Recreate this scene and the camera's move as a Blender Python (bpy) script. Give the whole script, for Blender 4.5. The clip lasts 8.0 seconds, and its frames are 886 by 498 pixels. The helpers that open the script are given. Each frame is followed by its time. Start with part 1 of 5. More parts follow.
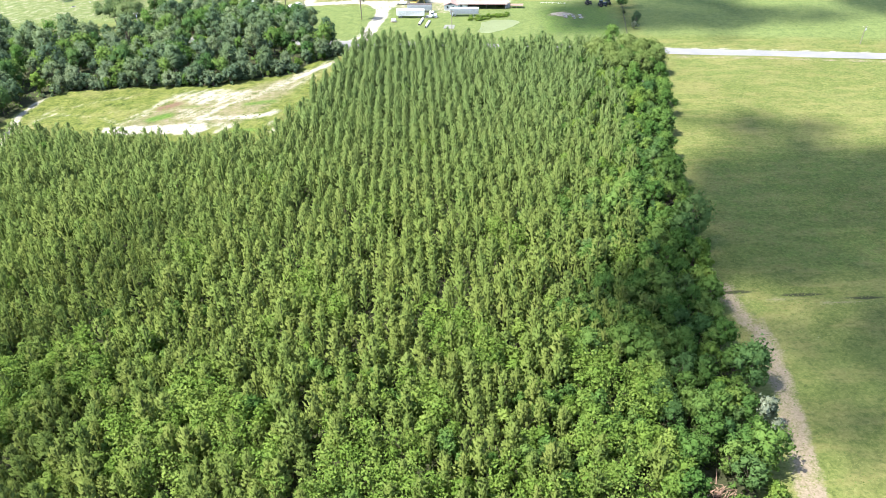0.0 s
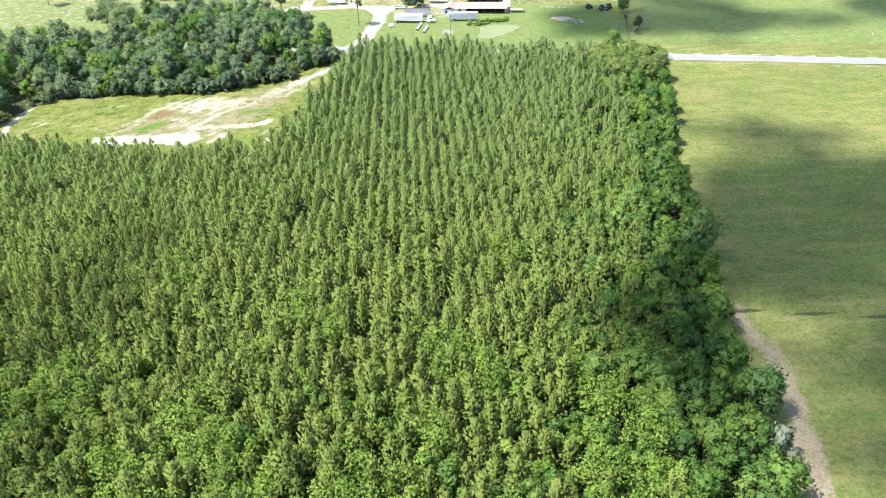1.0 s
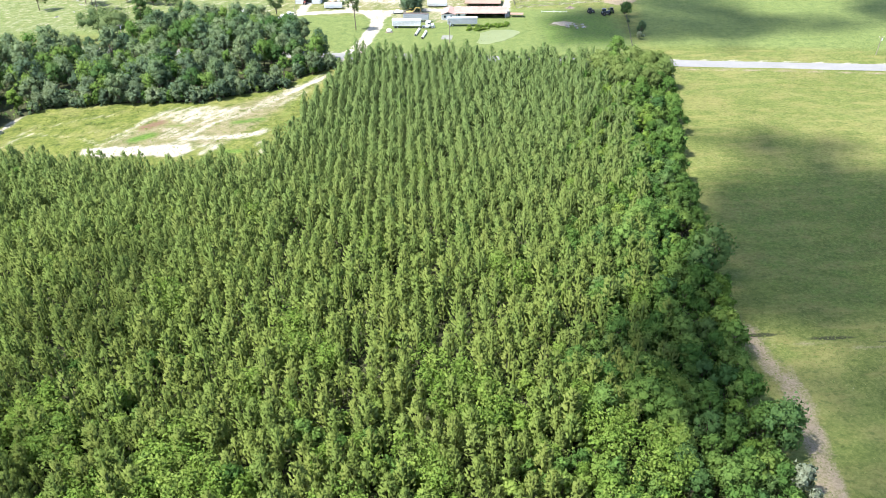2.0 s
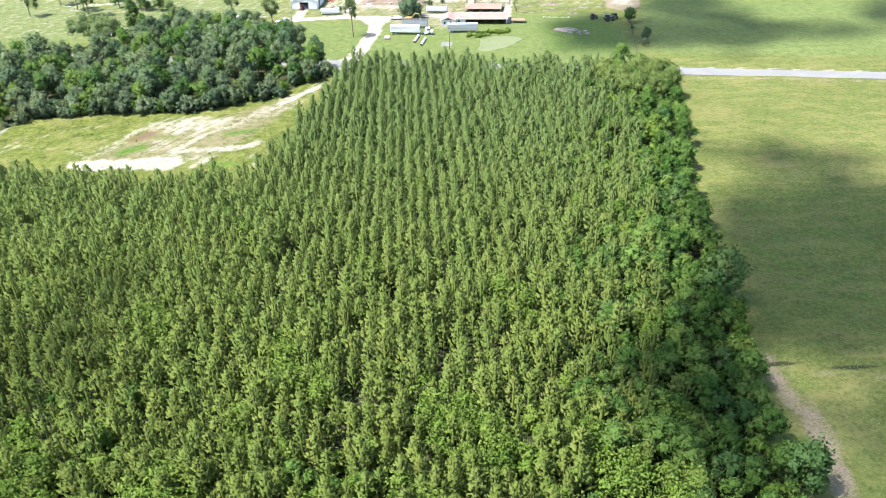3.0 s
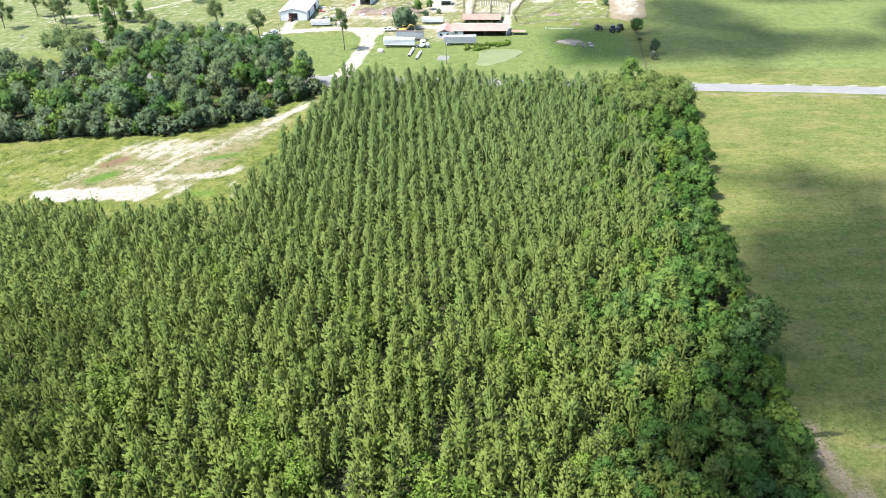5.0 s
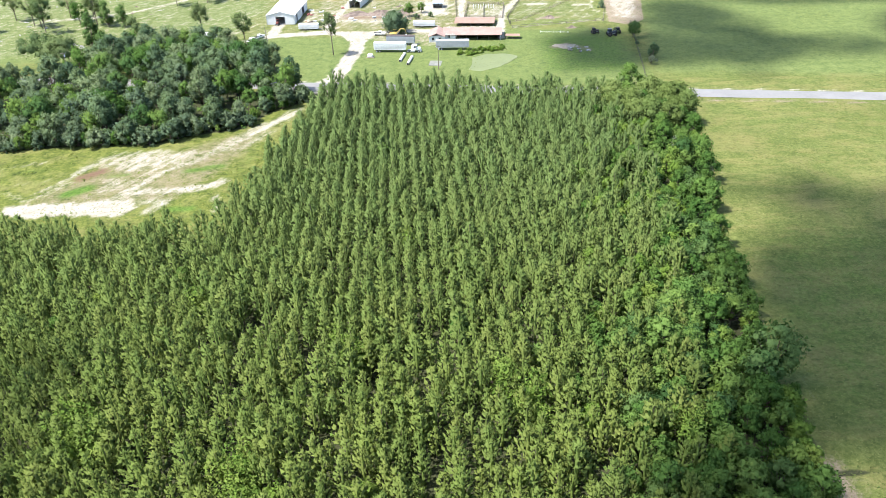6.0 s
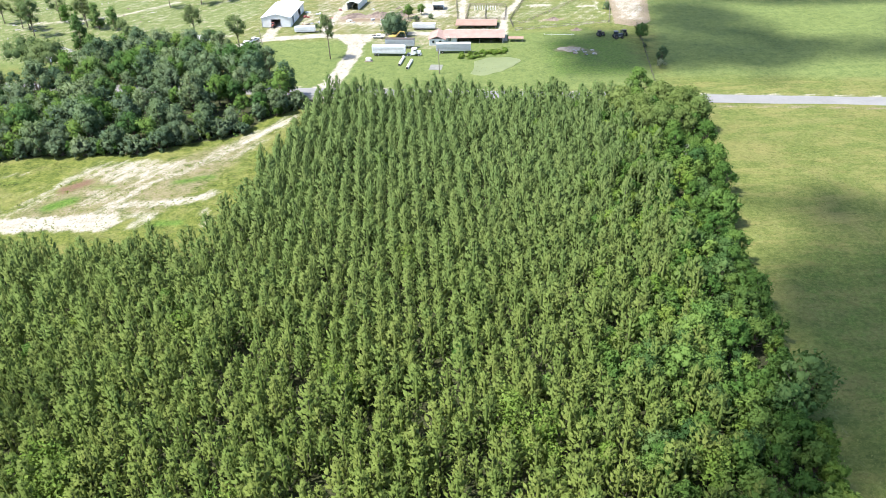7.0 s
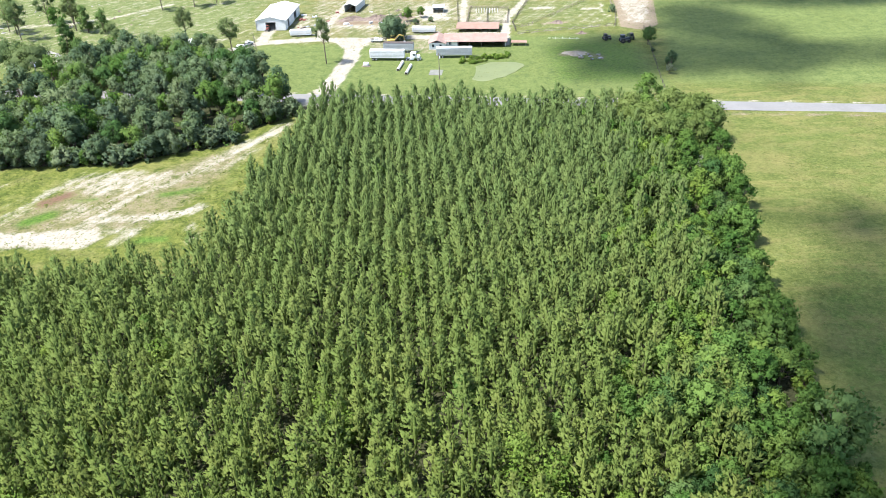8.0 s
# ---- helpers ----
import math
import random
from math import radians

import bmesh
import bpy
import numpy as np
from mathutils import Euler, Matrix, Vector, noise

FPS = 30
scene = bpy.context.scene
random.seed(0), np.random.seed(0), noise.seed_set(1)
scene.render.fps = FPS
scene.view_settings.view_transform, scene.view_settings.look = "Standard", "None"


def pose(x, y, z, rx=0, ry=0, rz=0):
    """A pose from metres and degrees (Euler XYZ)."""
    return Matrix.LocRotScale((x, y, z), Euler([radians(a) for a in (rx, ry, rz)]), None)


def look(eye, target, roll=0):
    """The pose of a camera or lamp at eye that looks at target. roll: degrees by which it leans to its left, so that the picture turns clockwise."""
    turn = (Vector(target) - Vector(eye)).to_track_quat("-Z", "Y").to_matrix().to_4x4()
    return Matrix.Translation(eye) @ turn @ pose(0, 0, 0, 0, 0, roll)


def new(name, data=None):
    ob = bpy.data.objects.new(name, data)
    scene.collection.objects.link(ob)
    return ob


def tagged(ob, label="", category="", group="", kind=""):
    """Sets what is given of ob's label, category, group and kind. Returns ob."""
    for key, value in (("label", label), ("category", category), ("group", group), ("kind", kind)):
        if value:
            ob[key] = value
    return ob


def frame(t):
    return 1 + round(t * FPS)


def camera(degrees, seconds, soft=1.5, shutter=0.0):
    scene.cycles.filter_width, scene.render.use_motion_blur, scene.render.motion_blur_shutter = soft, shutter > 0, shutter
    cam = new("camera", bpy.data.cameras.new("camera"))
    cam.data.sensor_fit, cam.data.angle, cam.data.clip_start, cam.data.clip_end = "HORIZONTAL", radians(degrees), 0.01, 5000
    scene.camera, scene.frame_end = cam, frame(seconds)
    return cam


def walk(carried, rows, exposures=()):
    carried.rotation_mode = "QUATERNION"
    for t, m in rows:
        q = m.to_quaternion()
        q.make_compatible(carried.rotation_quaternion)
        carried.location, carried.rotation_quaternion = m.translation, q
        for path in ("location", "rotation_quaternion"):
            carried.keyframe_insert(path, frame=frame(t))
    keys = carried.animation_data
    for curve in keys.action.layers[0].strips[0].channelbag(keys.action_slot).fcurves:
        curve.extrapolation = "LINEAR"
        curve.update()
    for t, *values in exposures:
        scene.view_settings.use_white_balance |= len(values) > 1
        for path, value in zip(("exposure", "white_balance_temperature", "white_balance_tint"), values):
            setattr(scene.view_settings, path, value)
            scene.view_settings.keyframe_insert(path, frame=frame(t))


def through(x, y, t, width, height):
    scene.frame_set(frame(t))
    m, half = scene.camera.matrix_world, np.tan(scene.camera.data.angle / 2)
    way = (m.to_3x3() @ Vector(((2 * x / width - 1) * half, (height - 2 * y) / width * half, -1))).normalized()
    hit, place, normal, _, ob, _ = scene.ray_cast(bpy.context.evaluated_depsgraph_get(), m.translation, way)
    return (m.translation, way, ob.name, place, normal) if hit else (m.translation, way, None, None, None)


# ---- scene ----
cam = camera(60.0, 8.0, soft=0.9)
PATH = [
    (0, (0.016, 13.222, 108.676), (0.009, 14.906, 107.597), -1.6),
    (0.5, (-0.031, 16.899, 108.738), (-0.036, 18.582, 107.659), -1.7),
    (1, (-0.035, 20.833, 108.562), (-0.039, 22.518, 107.484), -1.7),
    (1.5, (-0.12, 25.376, 108.47), (-0.122, 27.06, 107.392), -1.7),
    (3, (-0.025, 40.3, 107.422), (-0.025, 41.987, 106.348), -1.8),
    (3.5, (-0.124, 45.551, 107.002), (-0.122, 47.239, 105.929), -1.7),
    (4, (0.138, 51.034, 106.36), (0.138, 52.723, 105.289), -1.8),
    (4.5, (0.384, 56.585, 105.542), (0.383, 58.276, 104.474), -1.9),
    (6, (0.347, 73.535, 102.804), (0.373, 75.228, 101.739), -1.9),
    (6.5, (0.605, 79.253, 101.685), (0.629, 80.946, 100.62), -2.0),
    (7, (0.406, 85.17, 100.432), (0.431, 86.863, 99.368), -2.0),
    (7.5, (0.615, 91.231, 99.054), (0.639, 92.926, 97.991), -2.0),
    (8, (0.632, 97.331, 97.752), (0.657, 99.026, 96.691), -2.0),
]
walk(cam, [(t, look(eye, target, roll)) for t, eye, target, roll in PATH],
     exposures=[(0, 1.75), (2.0, 1.66), (4.5, 1.54), (8.0, 1.42)])

# world, sun and exposure
SUN_ELEVATION = radians(61)
SUN_FROM = Vector((-0.96, -0.24, 0)).normalized()
world = bpy.data.worlds.new("sky")
scene.world = world
world.use_nodes = True
sky = world.node_tree.nodes.new("ShaderNodeTexSky")
sky.sky_type = "NISHITA"
sky.sun_disc = False
sky.sun_elevation = SUN_ELEVATION
sky.sun_rotation = math.atan2(SUN_FROM.x, SUN_FROM.y)
world.node_tree.links.new(sky.outputs[0], world.node_tree.nodes["Background"].inputs[0])
world.node_tree.nodes["Background"].inputs[1].default_value = 0.15
sun_data = bpy.data.lights.new("sun", "SUN")
sun_data.energy, sun_data.angle, sun_data.color = 4.7, radians(0.5), (1.0, 0.985, 0.965)
sun = new("sun", sun_data)
sun_way = Vector((SUN_FROM.x * math.cos(SUN_ELEVATION), SUN_FROM.y * math.cos(SUN_ELEVATION), math.sin(SUN_ELEVATION)))
sun.matrix_world = look(sun_way * 900, (0, 0, 0))

# the lie of the land: u runs along the road, v across it, both turned 9 degrees from x and y
TURN = radians(8.98)
CT, ST = math.cos(TURN), math.sin(TURN)


def xy(u, v):
    return (u * CT + v * ST, -u * ST + v * CT)


def uv(x, y):
    return x * CT - y * ST, x * ST + y * CT


# ---- materials ----
class Nodes:
    """A small helper round one material's node tree."""

    def __init__(self, name):
        self.material = bpy.data.materials.new(name)
        self.material.use_nodes = True
        self.tree = self.material.node_tree
        self.tree.nodes.clear()
        self.out = self.tree.nodes.new("ShaderNodeOutputMaterial")

    def add(self, kind, values=None, **settings):
        node = self.tree.nodes.new(kind)
        for key, value in settings.items():
            setattr(node, key, value)
        for key, value in (values or {}).items():
            if isinstance(value, bpy.types.NodeSocket):
                self.tree.links.new(value, node.inputs[key])
            else:
                node.inputs[key].default_value = value
        return node

    def coords(self):
        return self.add("ShaderNodeTexCoord").outputs["Object"]

    def noise(self, scale, detail=4.0, rough=0.6, vector=None, distortion=0.0):
        values = {"Scale": scale, "Detail": detail, "Roughness": rough, "Distortion": distortion}
        if vector is not None:
            values["Vector"] = vector
        return self.add("ShaderNodeTexNoise", values).outputs["Fac"]

    def ramp(self, fac, stops):
        node = self.add("ShaderNodeValToRGB", {"Fac": fac})
        el = node.color_ramp.elements
        while len(el) < len(stops):
            el.new(0.5)
        for e, (p, c) in zip(el, stops):
            e.position, e.color = p, (*c, 1) if len(c) == 3 else c
        return node.outputs["Color"]

    def math(self, op, a, b=0.0, c=0.0, clamp=False):
        return self.add("ShaderNodeMath", {0: a, 1: b, 2: c}, operation=op, use_clamp=clamp).outputs[0]

    def mix(self, fac, a, b, mode="MIX"):
        return self.add("ShaderNodeMix", {0: fac, 6: a if isinstance(a, bpy.types.NodeSocket) else (*a, 1), 7: b if isinstance(b, bpy.types.NodeSocket) else (*b, 1)},
                        data_type="RGBA", blend_type=mode, clamp_factor=True).outputs[2]

    def step(self, value, low, high):
        return self.add("ShaderNodeMapRange", {0: value, 1: low, 2: high, 3: 0.0, 4: 1.0}, interpolation_type="SMOOTHSTEP").outputs[0]

    def attribute(self, name):
        return self.add("ShaderNodeAttribute", attribute_name=name).outputs["Fac"]

    def bump(self, height, strength, distance):
        return self.add("ShaderNodeBump", {"Strength": strength, "Distance": distance, "Height": height}).outputs[0]

    def surface(self, colour, rough=0.8, metal=0.0, normal=None, specular=0.3):
        values = {"Base Color": colour if isinstance(colour, bpy.types.NodeSocket) else (*colour, 1), "Roughness": rough, "Metallic": metal, "Specular IOR Level": specular}
        if normal is not None:
            values["Normal"] = normal
        bsdf = self.add("ShaderNodeBsdfPrincipled", values)
        self.tree.links.new(bsdf.outputs[0], self.out.inputs[0])
        return self.material


def leaf_material(name, dark, mid, light, through, sheen=0.0, far_haze=None):
    """Leaves or needles: each small piece and each tree has its own tint, and some light shines through."""
    n = Nodes(name)
    piece = n.add("ShaderNodeNewGeometry").outputs["Random Per Island"]
    tree = n.add("ShaderNodeObjectInfo").outputs["Random"]
    tint = n.attribute("tint")
    both = n.math("FRACT", n.math("ADD", tree, tint))
    fac = n.math("ADD", n.math("MULTIPLY", piece, 0.32), n.math("MULTIPLY", both, 0.68))
    grain = n.noise(2.4, 3.0, 0.75, n.coords())
    fac = n.math("ADD", fac, n.math("MULTIPLY", n.math("SUBTRACT", grain, 0.5), 0.9), clamp=True)
    colour = n.ramp(fac, [(0.05, dark), (0.5, mid), (0.95, light)])
    warm = n.mix(n.math("MULTIPLY", both, 0.22), colour, (0.19, 0.20, 0.06))
    grey = n.step(n.math("FRACT", n.math("MULTIPLY", both, 7.31)), 0.45, 1.0)
    warm = n.mix(n.math("MULTIPLY", grey, 0.32), warm, n.mix(0.5, mid, (0.085, 0.160, 0.058)))
    # Haze of distance put into the colour: needles turn bluer with y.
    if far_haze:
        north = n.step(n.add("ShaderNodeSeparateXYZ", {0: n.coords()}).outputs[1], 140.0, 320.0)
        warm = n.mix(n.math("MULTIPLY", north, 0.55), warm, far_haze)
    rough = n.bump(grain, 0.55, 0.35)
    diffuse = n.add("ShaderNodeBsdfDiffuse", {"Color": warm, "Normal": rough})
    glow = n.add("ShaderNodeBsdfTranslucent", {"Color": n.mix(0.4, warm, (0.14, 0.22, 0.04))})
    first = n.add("ShaderNodeMixShader", {0: through, 1: diffuse.outputs[0], 2: glow.outputs[0]})
    gloss = n.add("ShaderNodeBsdfGlossy", {"Color": (0.8, 0.85, 0.8, 1), "Roughness": 0.6})
    last = n.add("ShaderNodeMixShader", {0: sheen, 1: first.outputs[0], 2: gloss.outputs[0]})
    n.tree.links.new(last.outputs[0], n.out.inputs[0])
    return n.material


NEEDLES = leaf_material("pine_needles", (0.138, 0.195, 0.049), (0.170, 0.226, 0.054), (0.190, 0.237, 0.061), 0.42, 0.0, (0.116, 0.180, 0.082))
LEAVES = leaf_material("hardwood_leaves", (0.050, 0.108, 0.026), (0.092, 0.175, 0.039), (0.150, 0.240, 0.056), 0.38, 0.0)
# Grey-green wood leaves; extra blue paints in the distance haze, LEAVES_TALL too.
LEAVES_WOOD = leaf_material("hazy_wood_leaves", (0.058, 0.094, 0.058), (0.110, 0.158, 0.096), (0.185, 0.236, 0.142), 0.34, 0.0)
LEAVES_BRIGHT = leaf_material("young_leaves", (0.105, 0.175, 0.032), (0.155, 0.245, 0.044), (0.215, 0.295, 0.066), 0.42, 0.0)
LEAVES_DARK = leaf_material("oak_leaves", (0.036, 0.080, 0.026), (0.062, 0.128, 0.040), (0.106, 0.186, 0.062), 0.34, 0.0)
LEAVES_TALL = leaf_material("hazy_tall_leaves", (0.052, 0.090, 0.053), (0.100, 0.152, 0.086), (0.172, 0.226, 0.126), 0.34, 0.0)
LEAVES_PALE = leaf_material("pale_olive_leaves", (0.120, 0.165, 0.050), (0.150, 0.200, 0.060), (0.180, 0.225, 0.078), 0.38, 0.0)
LEAVES_GREY = leaf_material("grey_leaves", (0.13, 0.155, 0.105), (0.19, 0.220, 0.155), (0.265, 0.295, 0.220), 0.30)


def bark():
    n = Nodes("bark")
    return n.surface(n.ramp(n.noise(6.0, 5.0), [(0.3, (0.06, 0.045, 0.035)), (0.7, (0.17, 0.13, 0.10))]), 0.9)


BARK = bark()


def ground_material():
    """Pasture, weeds, forest floor, pale sand and clay, blended by how much of each lies at a place."""
    n = Nodes("ground")
    at = n.coords()
    fine = n.noise(2.2, 6.0, 0.7, at)
    mid = n.noise(0.28, 5.0, 0.65, at)
    wide = n.noise(0.035, 4.0, 0.55, at)
    streaks = n.noise(0.12, 5.0, 0.65, n.add("ShaderNodeMapping", {0: at, 2: (0, 0, -TURN), 3: (0.6, 1.7, 1)}).outputs[0])
    tuft = n.noise(1.1, 6.0, 0.75, at, 0.6)
    tussock = n.step(n.noise(0.55, 4.0, 0.7, n.add("ShaderNodeMapping", {0: at, 2: (0, 0, -TURN), 3: (0.85, 1.25, 1)}).outputs[0]), 0.53, 0.66)
    grass = n.ramp(n.math("ADD", n.math("MULTIPLY", tuft, 0.7), n.math("MULTIPLY", mid, 0.3)),
                   [(0.32, (0.035, 0.049, 0.012)), (0.47, (0.077, 0.095, 0.024)), (0.58, (0.114, 0.128, 0.037)), (0.74, (0.191, 0.179, 0.067))])
    grass = n.mix(n.math("MULTIPLY", n.step(streaks, 0.46, 0.66), 0.6), grass, n.mix(tuft, (0.099, 0.095, 0.029), (0.226, 0.193, 0.076)))
    grass = n.mix(n.math("MULTIPLY", n.step(wide, 0.45, 0.7), 0.4), grass, n.mix(tuft, (0.039, 0.065, 0.015), (0.110, 0.140, 0.036)))
    grass = n.mix(n.math("MULTIPLY", n.step(n.noise(0.05, 5.0, 0.6, at, 0.8), 0.46, 0.66), 0.42), grass, n.mix(tuft, (0.093, 0.092, 0.030), (0.203, 0.175, 0.072)))
    grass = n.mix(n.math("MULTIPLY", tussock, 0.55), grass, n.mix(tuft, (0.026, 0.040, 0.011), (0.070, 0.090, 0.025)))
    weeds = n.ramp(n.math("ADD", n.math("MULTIPLY", tuft, 0.55), n.math("MULTIPLY", mid, 0.45)),
                   [(0.38, (0.026, 0.040, 0.009)), (0.47, (0.068, 0.086, 0.017)), (0.56, (0.112, 0.124, 0.028)), (0.68, (0.200, 0.182, 0.060))])
    weeds = n.mix(n.math("MULTIPLY", n.step(n.noise(0.09, 5.0, 0.65, at), 0.45, 0.65), 0.5), weeds, n.mix(tuft, (0.10, 0.098, 0.030), (0.23, 0.205, 0.085)))
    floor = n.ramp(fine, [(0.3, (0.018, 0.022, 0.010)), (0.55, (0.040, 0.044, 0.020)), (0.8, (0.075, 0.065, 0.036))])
    sand = n.ramp(n.math("ADD", n.math("MULTIPLY", fine, 0.55), n.math("MULTIPLY", mid, 0.45)),
                  [(0.34, (0.13, 0.112, 0.070)), (0.47, (0.262, 0.236, 0.186)), (0.68, (0.345, 0.318, 0.266))])
    earth = n.ramp(fine, [(0.3, (0.135, 0.106, 0.070)), (0.7, (0.215, 0.174, 0.122))])
    clay = n.ramp(fine, [(0.3, (0.085, 0.052, 0.032)), (0.7, (0.150, 0.096, 0.062))])
    ruts = n.noise(0.35, 5.0, 0.7, n.add("ShaderNodeMapping", {0: at, 2: (0, 0, radians(58)), 3: (7.0, 0.8, 1)}, vector_type="TEXTURE").outputs[0])
    ragged = n.math("SUBTRACT", n.math("ADD", n.math("MULTIPLY", fine, 0.5), n.math("MULTIPLY", mid, 0.5)), 0.5)

    def lay(under, over, name, spread=1.6, soft=0.12):
        amount = n.math("ADD", n.attribute(name), n.math("MULTIPLY", ragged, spread))
        if name == "sand":
            amount = n.math("ADD", amount, n.math("MULTIPLY", n.math("SUBTRACT", ruts, 0.5), 1.15))
        return n.mix(n.step(amount, 0.5 - soft, 0.5 + soft), under, over)

    lawn = n.ramp(n.math("ADD", n.math("MULTIPLY", tuft, 0.6), n.math("MULTIPLY", mid, 0.4)), [(0.32, (0.042, 0.068, 0.022)), (0.5, (0.094, 0.120, 0.036)), (0.72, (0.164, 0.177, 0.068))])
    colour = lay(grass, weeds, "weeds", 0.8)
    colour = lay(colour, lawn, "lawn", 1.2, 0.35)
    colour = lay(colour, earth, "earth", 1.4, 0.2)
    colour = lay(colour, sand, "sand", 1.3, 0.24)
    lush = n.ramp(tuft, [(0.34, (0.026, 0.056, 0.010)), (0.5, (0.062, 0.112, 0.018)), (0.68, (0.120, 0.165, 0.038))])
    colour = lay(colour, lush, "lush", 1.5, 0.25)
    colour = lay(colour, clay, "clay", 1.4, 0.25)
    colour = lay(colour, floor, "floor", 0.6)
    return n.surface(colour, 0.95, 0.0, n.bump(n.math("ADD", fine, mid), 0.6, 0.25), 0.1)


GROUND = ground_material()


def plain(name, dark, light, scale=1.5, rough=0.7, metal=0.0, bump=0.0):
    n = Nodes(name)
    at = n.coords()
    small, large = n.noise(scale * 6, 5.0, 0.65, at), n.noise(scale, 4.0, 0.6, at)
    fac = n.math("ADD", n.math("MULTIPLY", small, 0.4), n.math("MULTIPLY", large, 0.6))
    return n.surface(n.ramp(fac, [(0.3, dark), (0.7, light)]), rough, metal, n.bump(small, bump, 0.02) if bump else None)


ASPHALT = plain("worn_asphalt", (0.135, 0.131, 0.126), (0.185, 0.180, 0.172), 0.15, 0.8)


# ---- meshes ----
def mesh_from(name, verts, faces, material, tint=None, normals=None):
    """One mesh from arrays of corners and faces (all of one size), with soft normals where they are given."""
    me = bpy.data.meshes.new(name)
    verts, faces = np.asarray(verts, np.float32), np.asarray(faces, np.int32)
    size = faces.shape[1]
    me.vertices.add(len(verts))
    me.vertices.foreach_set("co", verts.ravel())
    me.loops.add(faces.size)
    me.loops.foreach_set("vertex_index", faces.ravel())
    me.polygons.add(len(faces))
    me.polygons.foreach_set("loop_start", np.arange(0, faces.size, size, dtype=np.int32))
    me.update(calc_edges=True)
    if tint is not None:
        me.attributes.new("tint", "FLOAT", "POINT").data.foreach_set("value", np.asarray(tint, np.float32))
    if normals is not None:
        me.attributes.new("custom_normal", "FLOAT_VECTOR", "POINT").data.foreach_set("vector", np.asarray(normals, np.float32).ravel())
    me.materials.append(material)
    return me


def part(name, bm, material, parent=None, label=""):
    """One mesh object from a bmesh or a mesh, under a thing or a part."""
    if isinstance(bm, bmesh.types.BMesh):
        me = bpy.data.meshes.new(name)
        bm.to_mesh(me)
        bm.free()
        me.materials.append(material)
    else:
        me = bm
    ob = new(name, me)
    ob.parent = parent
    return tagged(ob, label)


def thing(name, place, label, category, group="", turn=0.0, scale=1.0):
    ob = new(name)
    ob.matrix_basis = Matrix.LocRotScale(place, Euler((0, 0, turn)), (scale, scale, scale))
    return tagged(ob, label, category, group)


def box(bm, size, at, turn=0.0, bevel=0.0, lean=0.0):
    """Adds a box, centred in x and y on at and standing on it."""
    m = Matrix.Translation(at) @ Matrix.Rotation(turn, 4, "Z") @ Matrix.Rotation(lean, 4, "Y") @ Matrix.Translation((0, 0, size[2] / 2)) @ Matrix.Diagonal((*size, 1))
    made = bmesh.ops.create_cube(bm, size=1, matrix=m)
    if bevel:
        edges = list({e for v in made["verts"] for e in v.link_edges})
        bmesh.ops.bevel(bm, geom=edges, offset=bevel, segments=1, affect="EDGES")
    return bm


def tube(bm, a, b, r1, r2=None, sides=8):
    """Adds a tapered round bar from a to b."""
    a, b = Vector(a), Vector(b)
    way = b - a
    m = Matrix.Translation((a + b) / 2) @ way.to_track_quat("Z", "Y").to_matrix().to_4x4()
    bmesh.ops.create_cone(bm, cap_ends=True, segments=sides, radius1=r1, radius2=r1 if r2 is None else r2, depth=way.length, matrix=m)
    return bm


# ---- ground ----
def along(x, y, points):
    """Distance from places to a broken line."""
    best = np.full(x.shape, 1e9)
    for (ax, ay), (bx, by) in zip(points, points[1:]):
        dx, dy = bx - ax, by - ay
        t = np.clip(((x - ax) * dx + (y - ay) * dy) / (dx * dx + dy * dy), 0, 1)
        best = np.minimum(best, np.hypot(x - ax - t * dx, y - ay - t * dy))
    return best


def inside(x, y, points):
    """Which places lie inside a polygon."""
    hit = np.zeros(x.shape, bool)
    for (ax, ay), (bx, by) in zip(points, points[1:] + points[:1]):
        if ay != by:
            hit ^= ((ay > y) != (by > y)) & (x < (bx - ax) * (y - ay) / (by - ay) + ax)
    return hit


def area(x, y, points, soft):
    """1 well inside a polygon, 0 well outside it, 0.5 on its edge."""
    d = along(x, y, points + points[:1])
    return np.clip(0.5 + np.where(inside(x, y, points), d, -d) / (2 * soft), 0, 1)


def band(x, y, points, half, soft):
    return np.clip(0.5 + (half - along(x, y, points)) / (2 * soft), 0, 1)


PINES = [xy(-182, 84), xy(22, 84), xy(22, 336), xy(-88, 336), xy(-90.5, 300), xy(-91.5, 262), xy(-93, 242), xy(-95, 236), xy(-106, 231.5), xy(-126, 226.5), xy(-146, 226.5), xy(-164, 230), xy(-182, 229)]
EDGE = [xy(18, 88), xy(37, 88), xy(35, 170), xy(33, 215), xy(32, 240), xy(35, 280), xy(36, 338), xy(18, 338)]
BELT_FOOT = [(-202, 268), (-196, 279), (-180, 284), (-160, 289), (-138, 291), (-128, 299), (-111, 306), (-107, 321), (-96, 332)]
BELT = [xy(-330, 180), xy(-204, 180)] + [xy(u, v) for u, v in BELT_FOOT] + [xy(-92, 340), xy(-330, 340)]
CLEARING = [xy(-186, 218), xy(-146, 218), xy(-126, 218), xy(-94, 230), xy(-88, 336)] + [xy(u, v) for u, v in BELT_FOOT[::-1]]


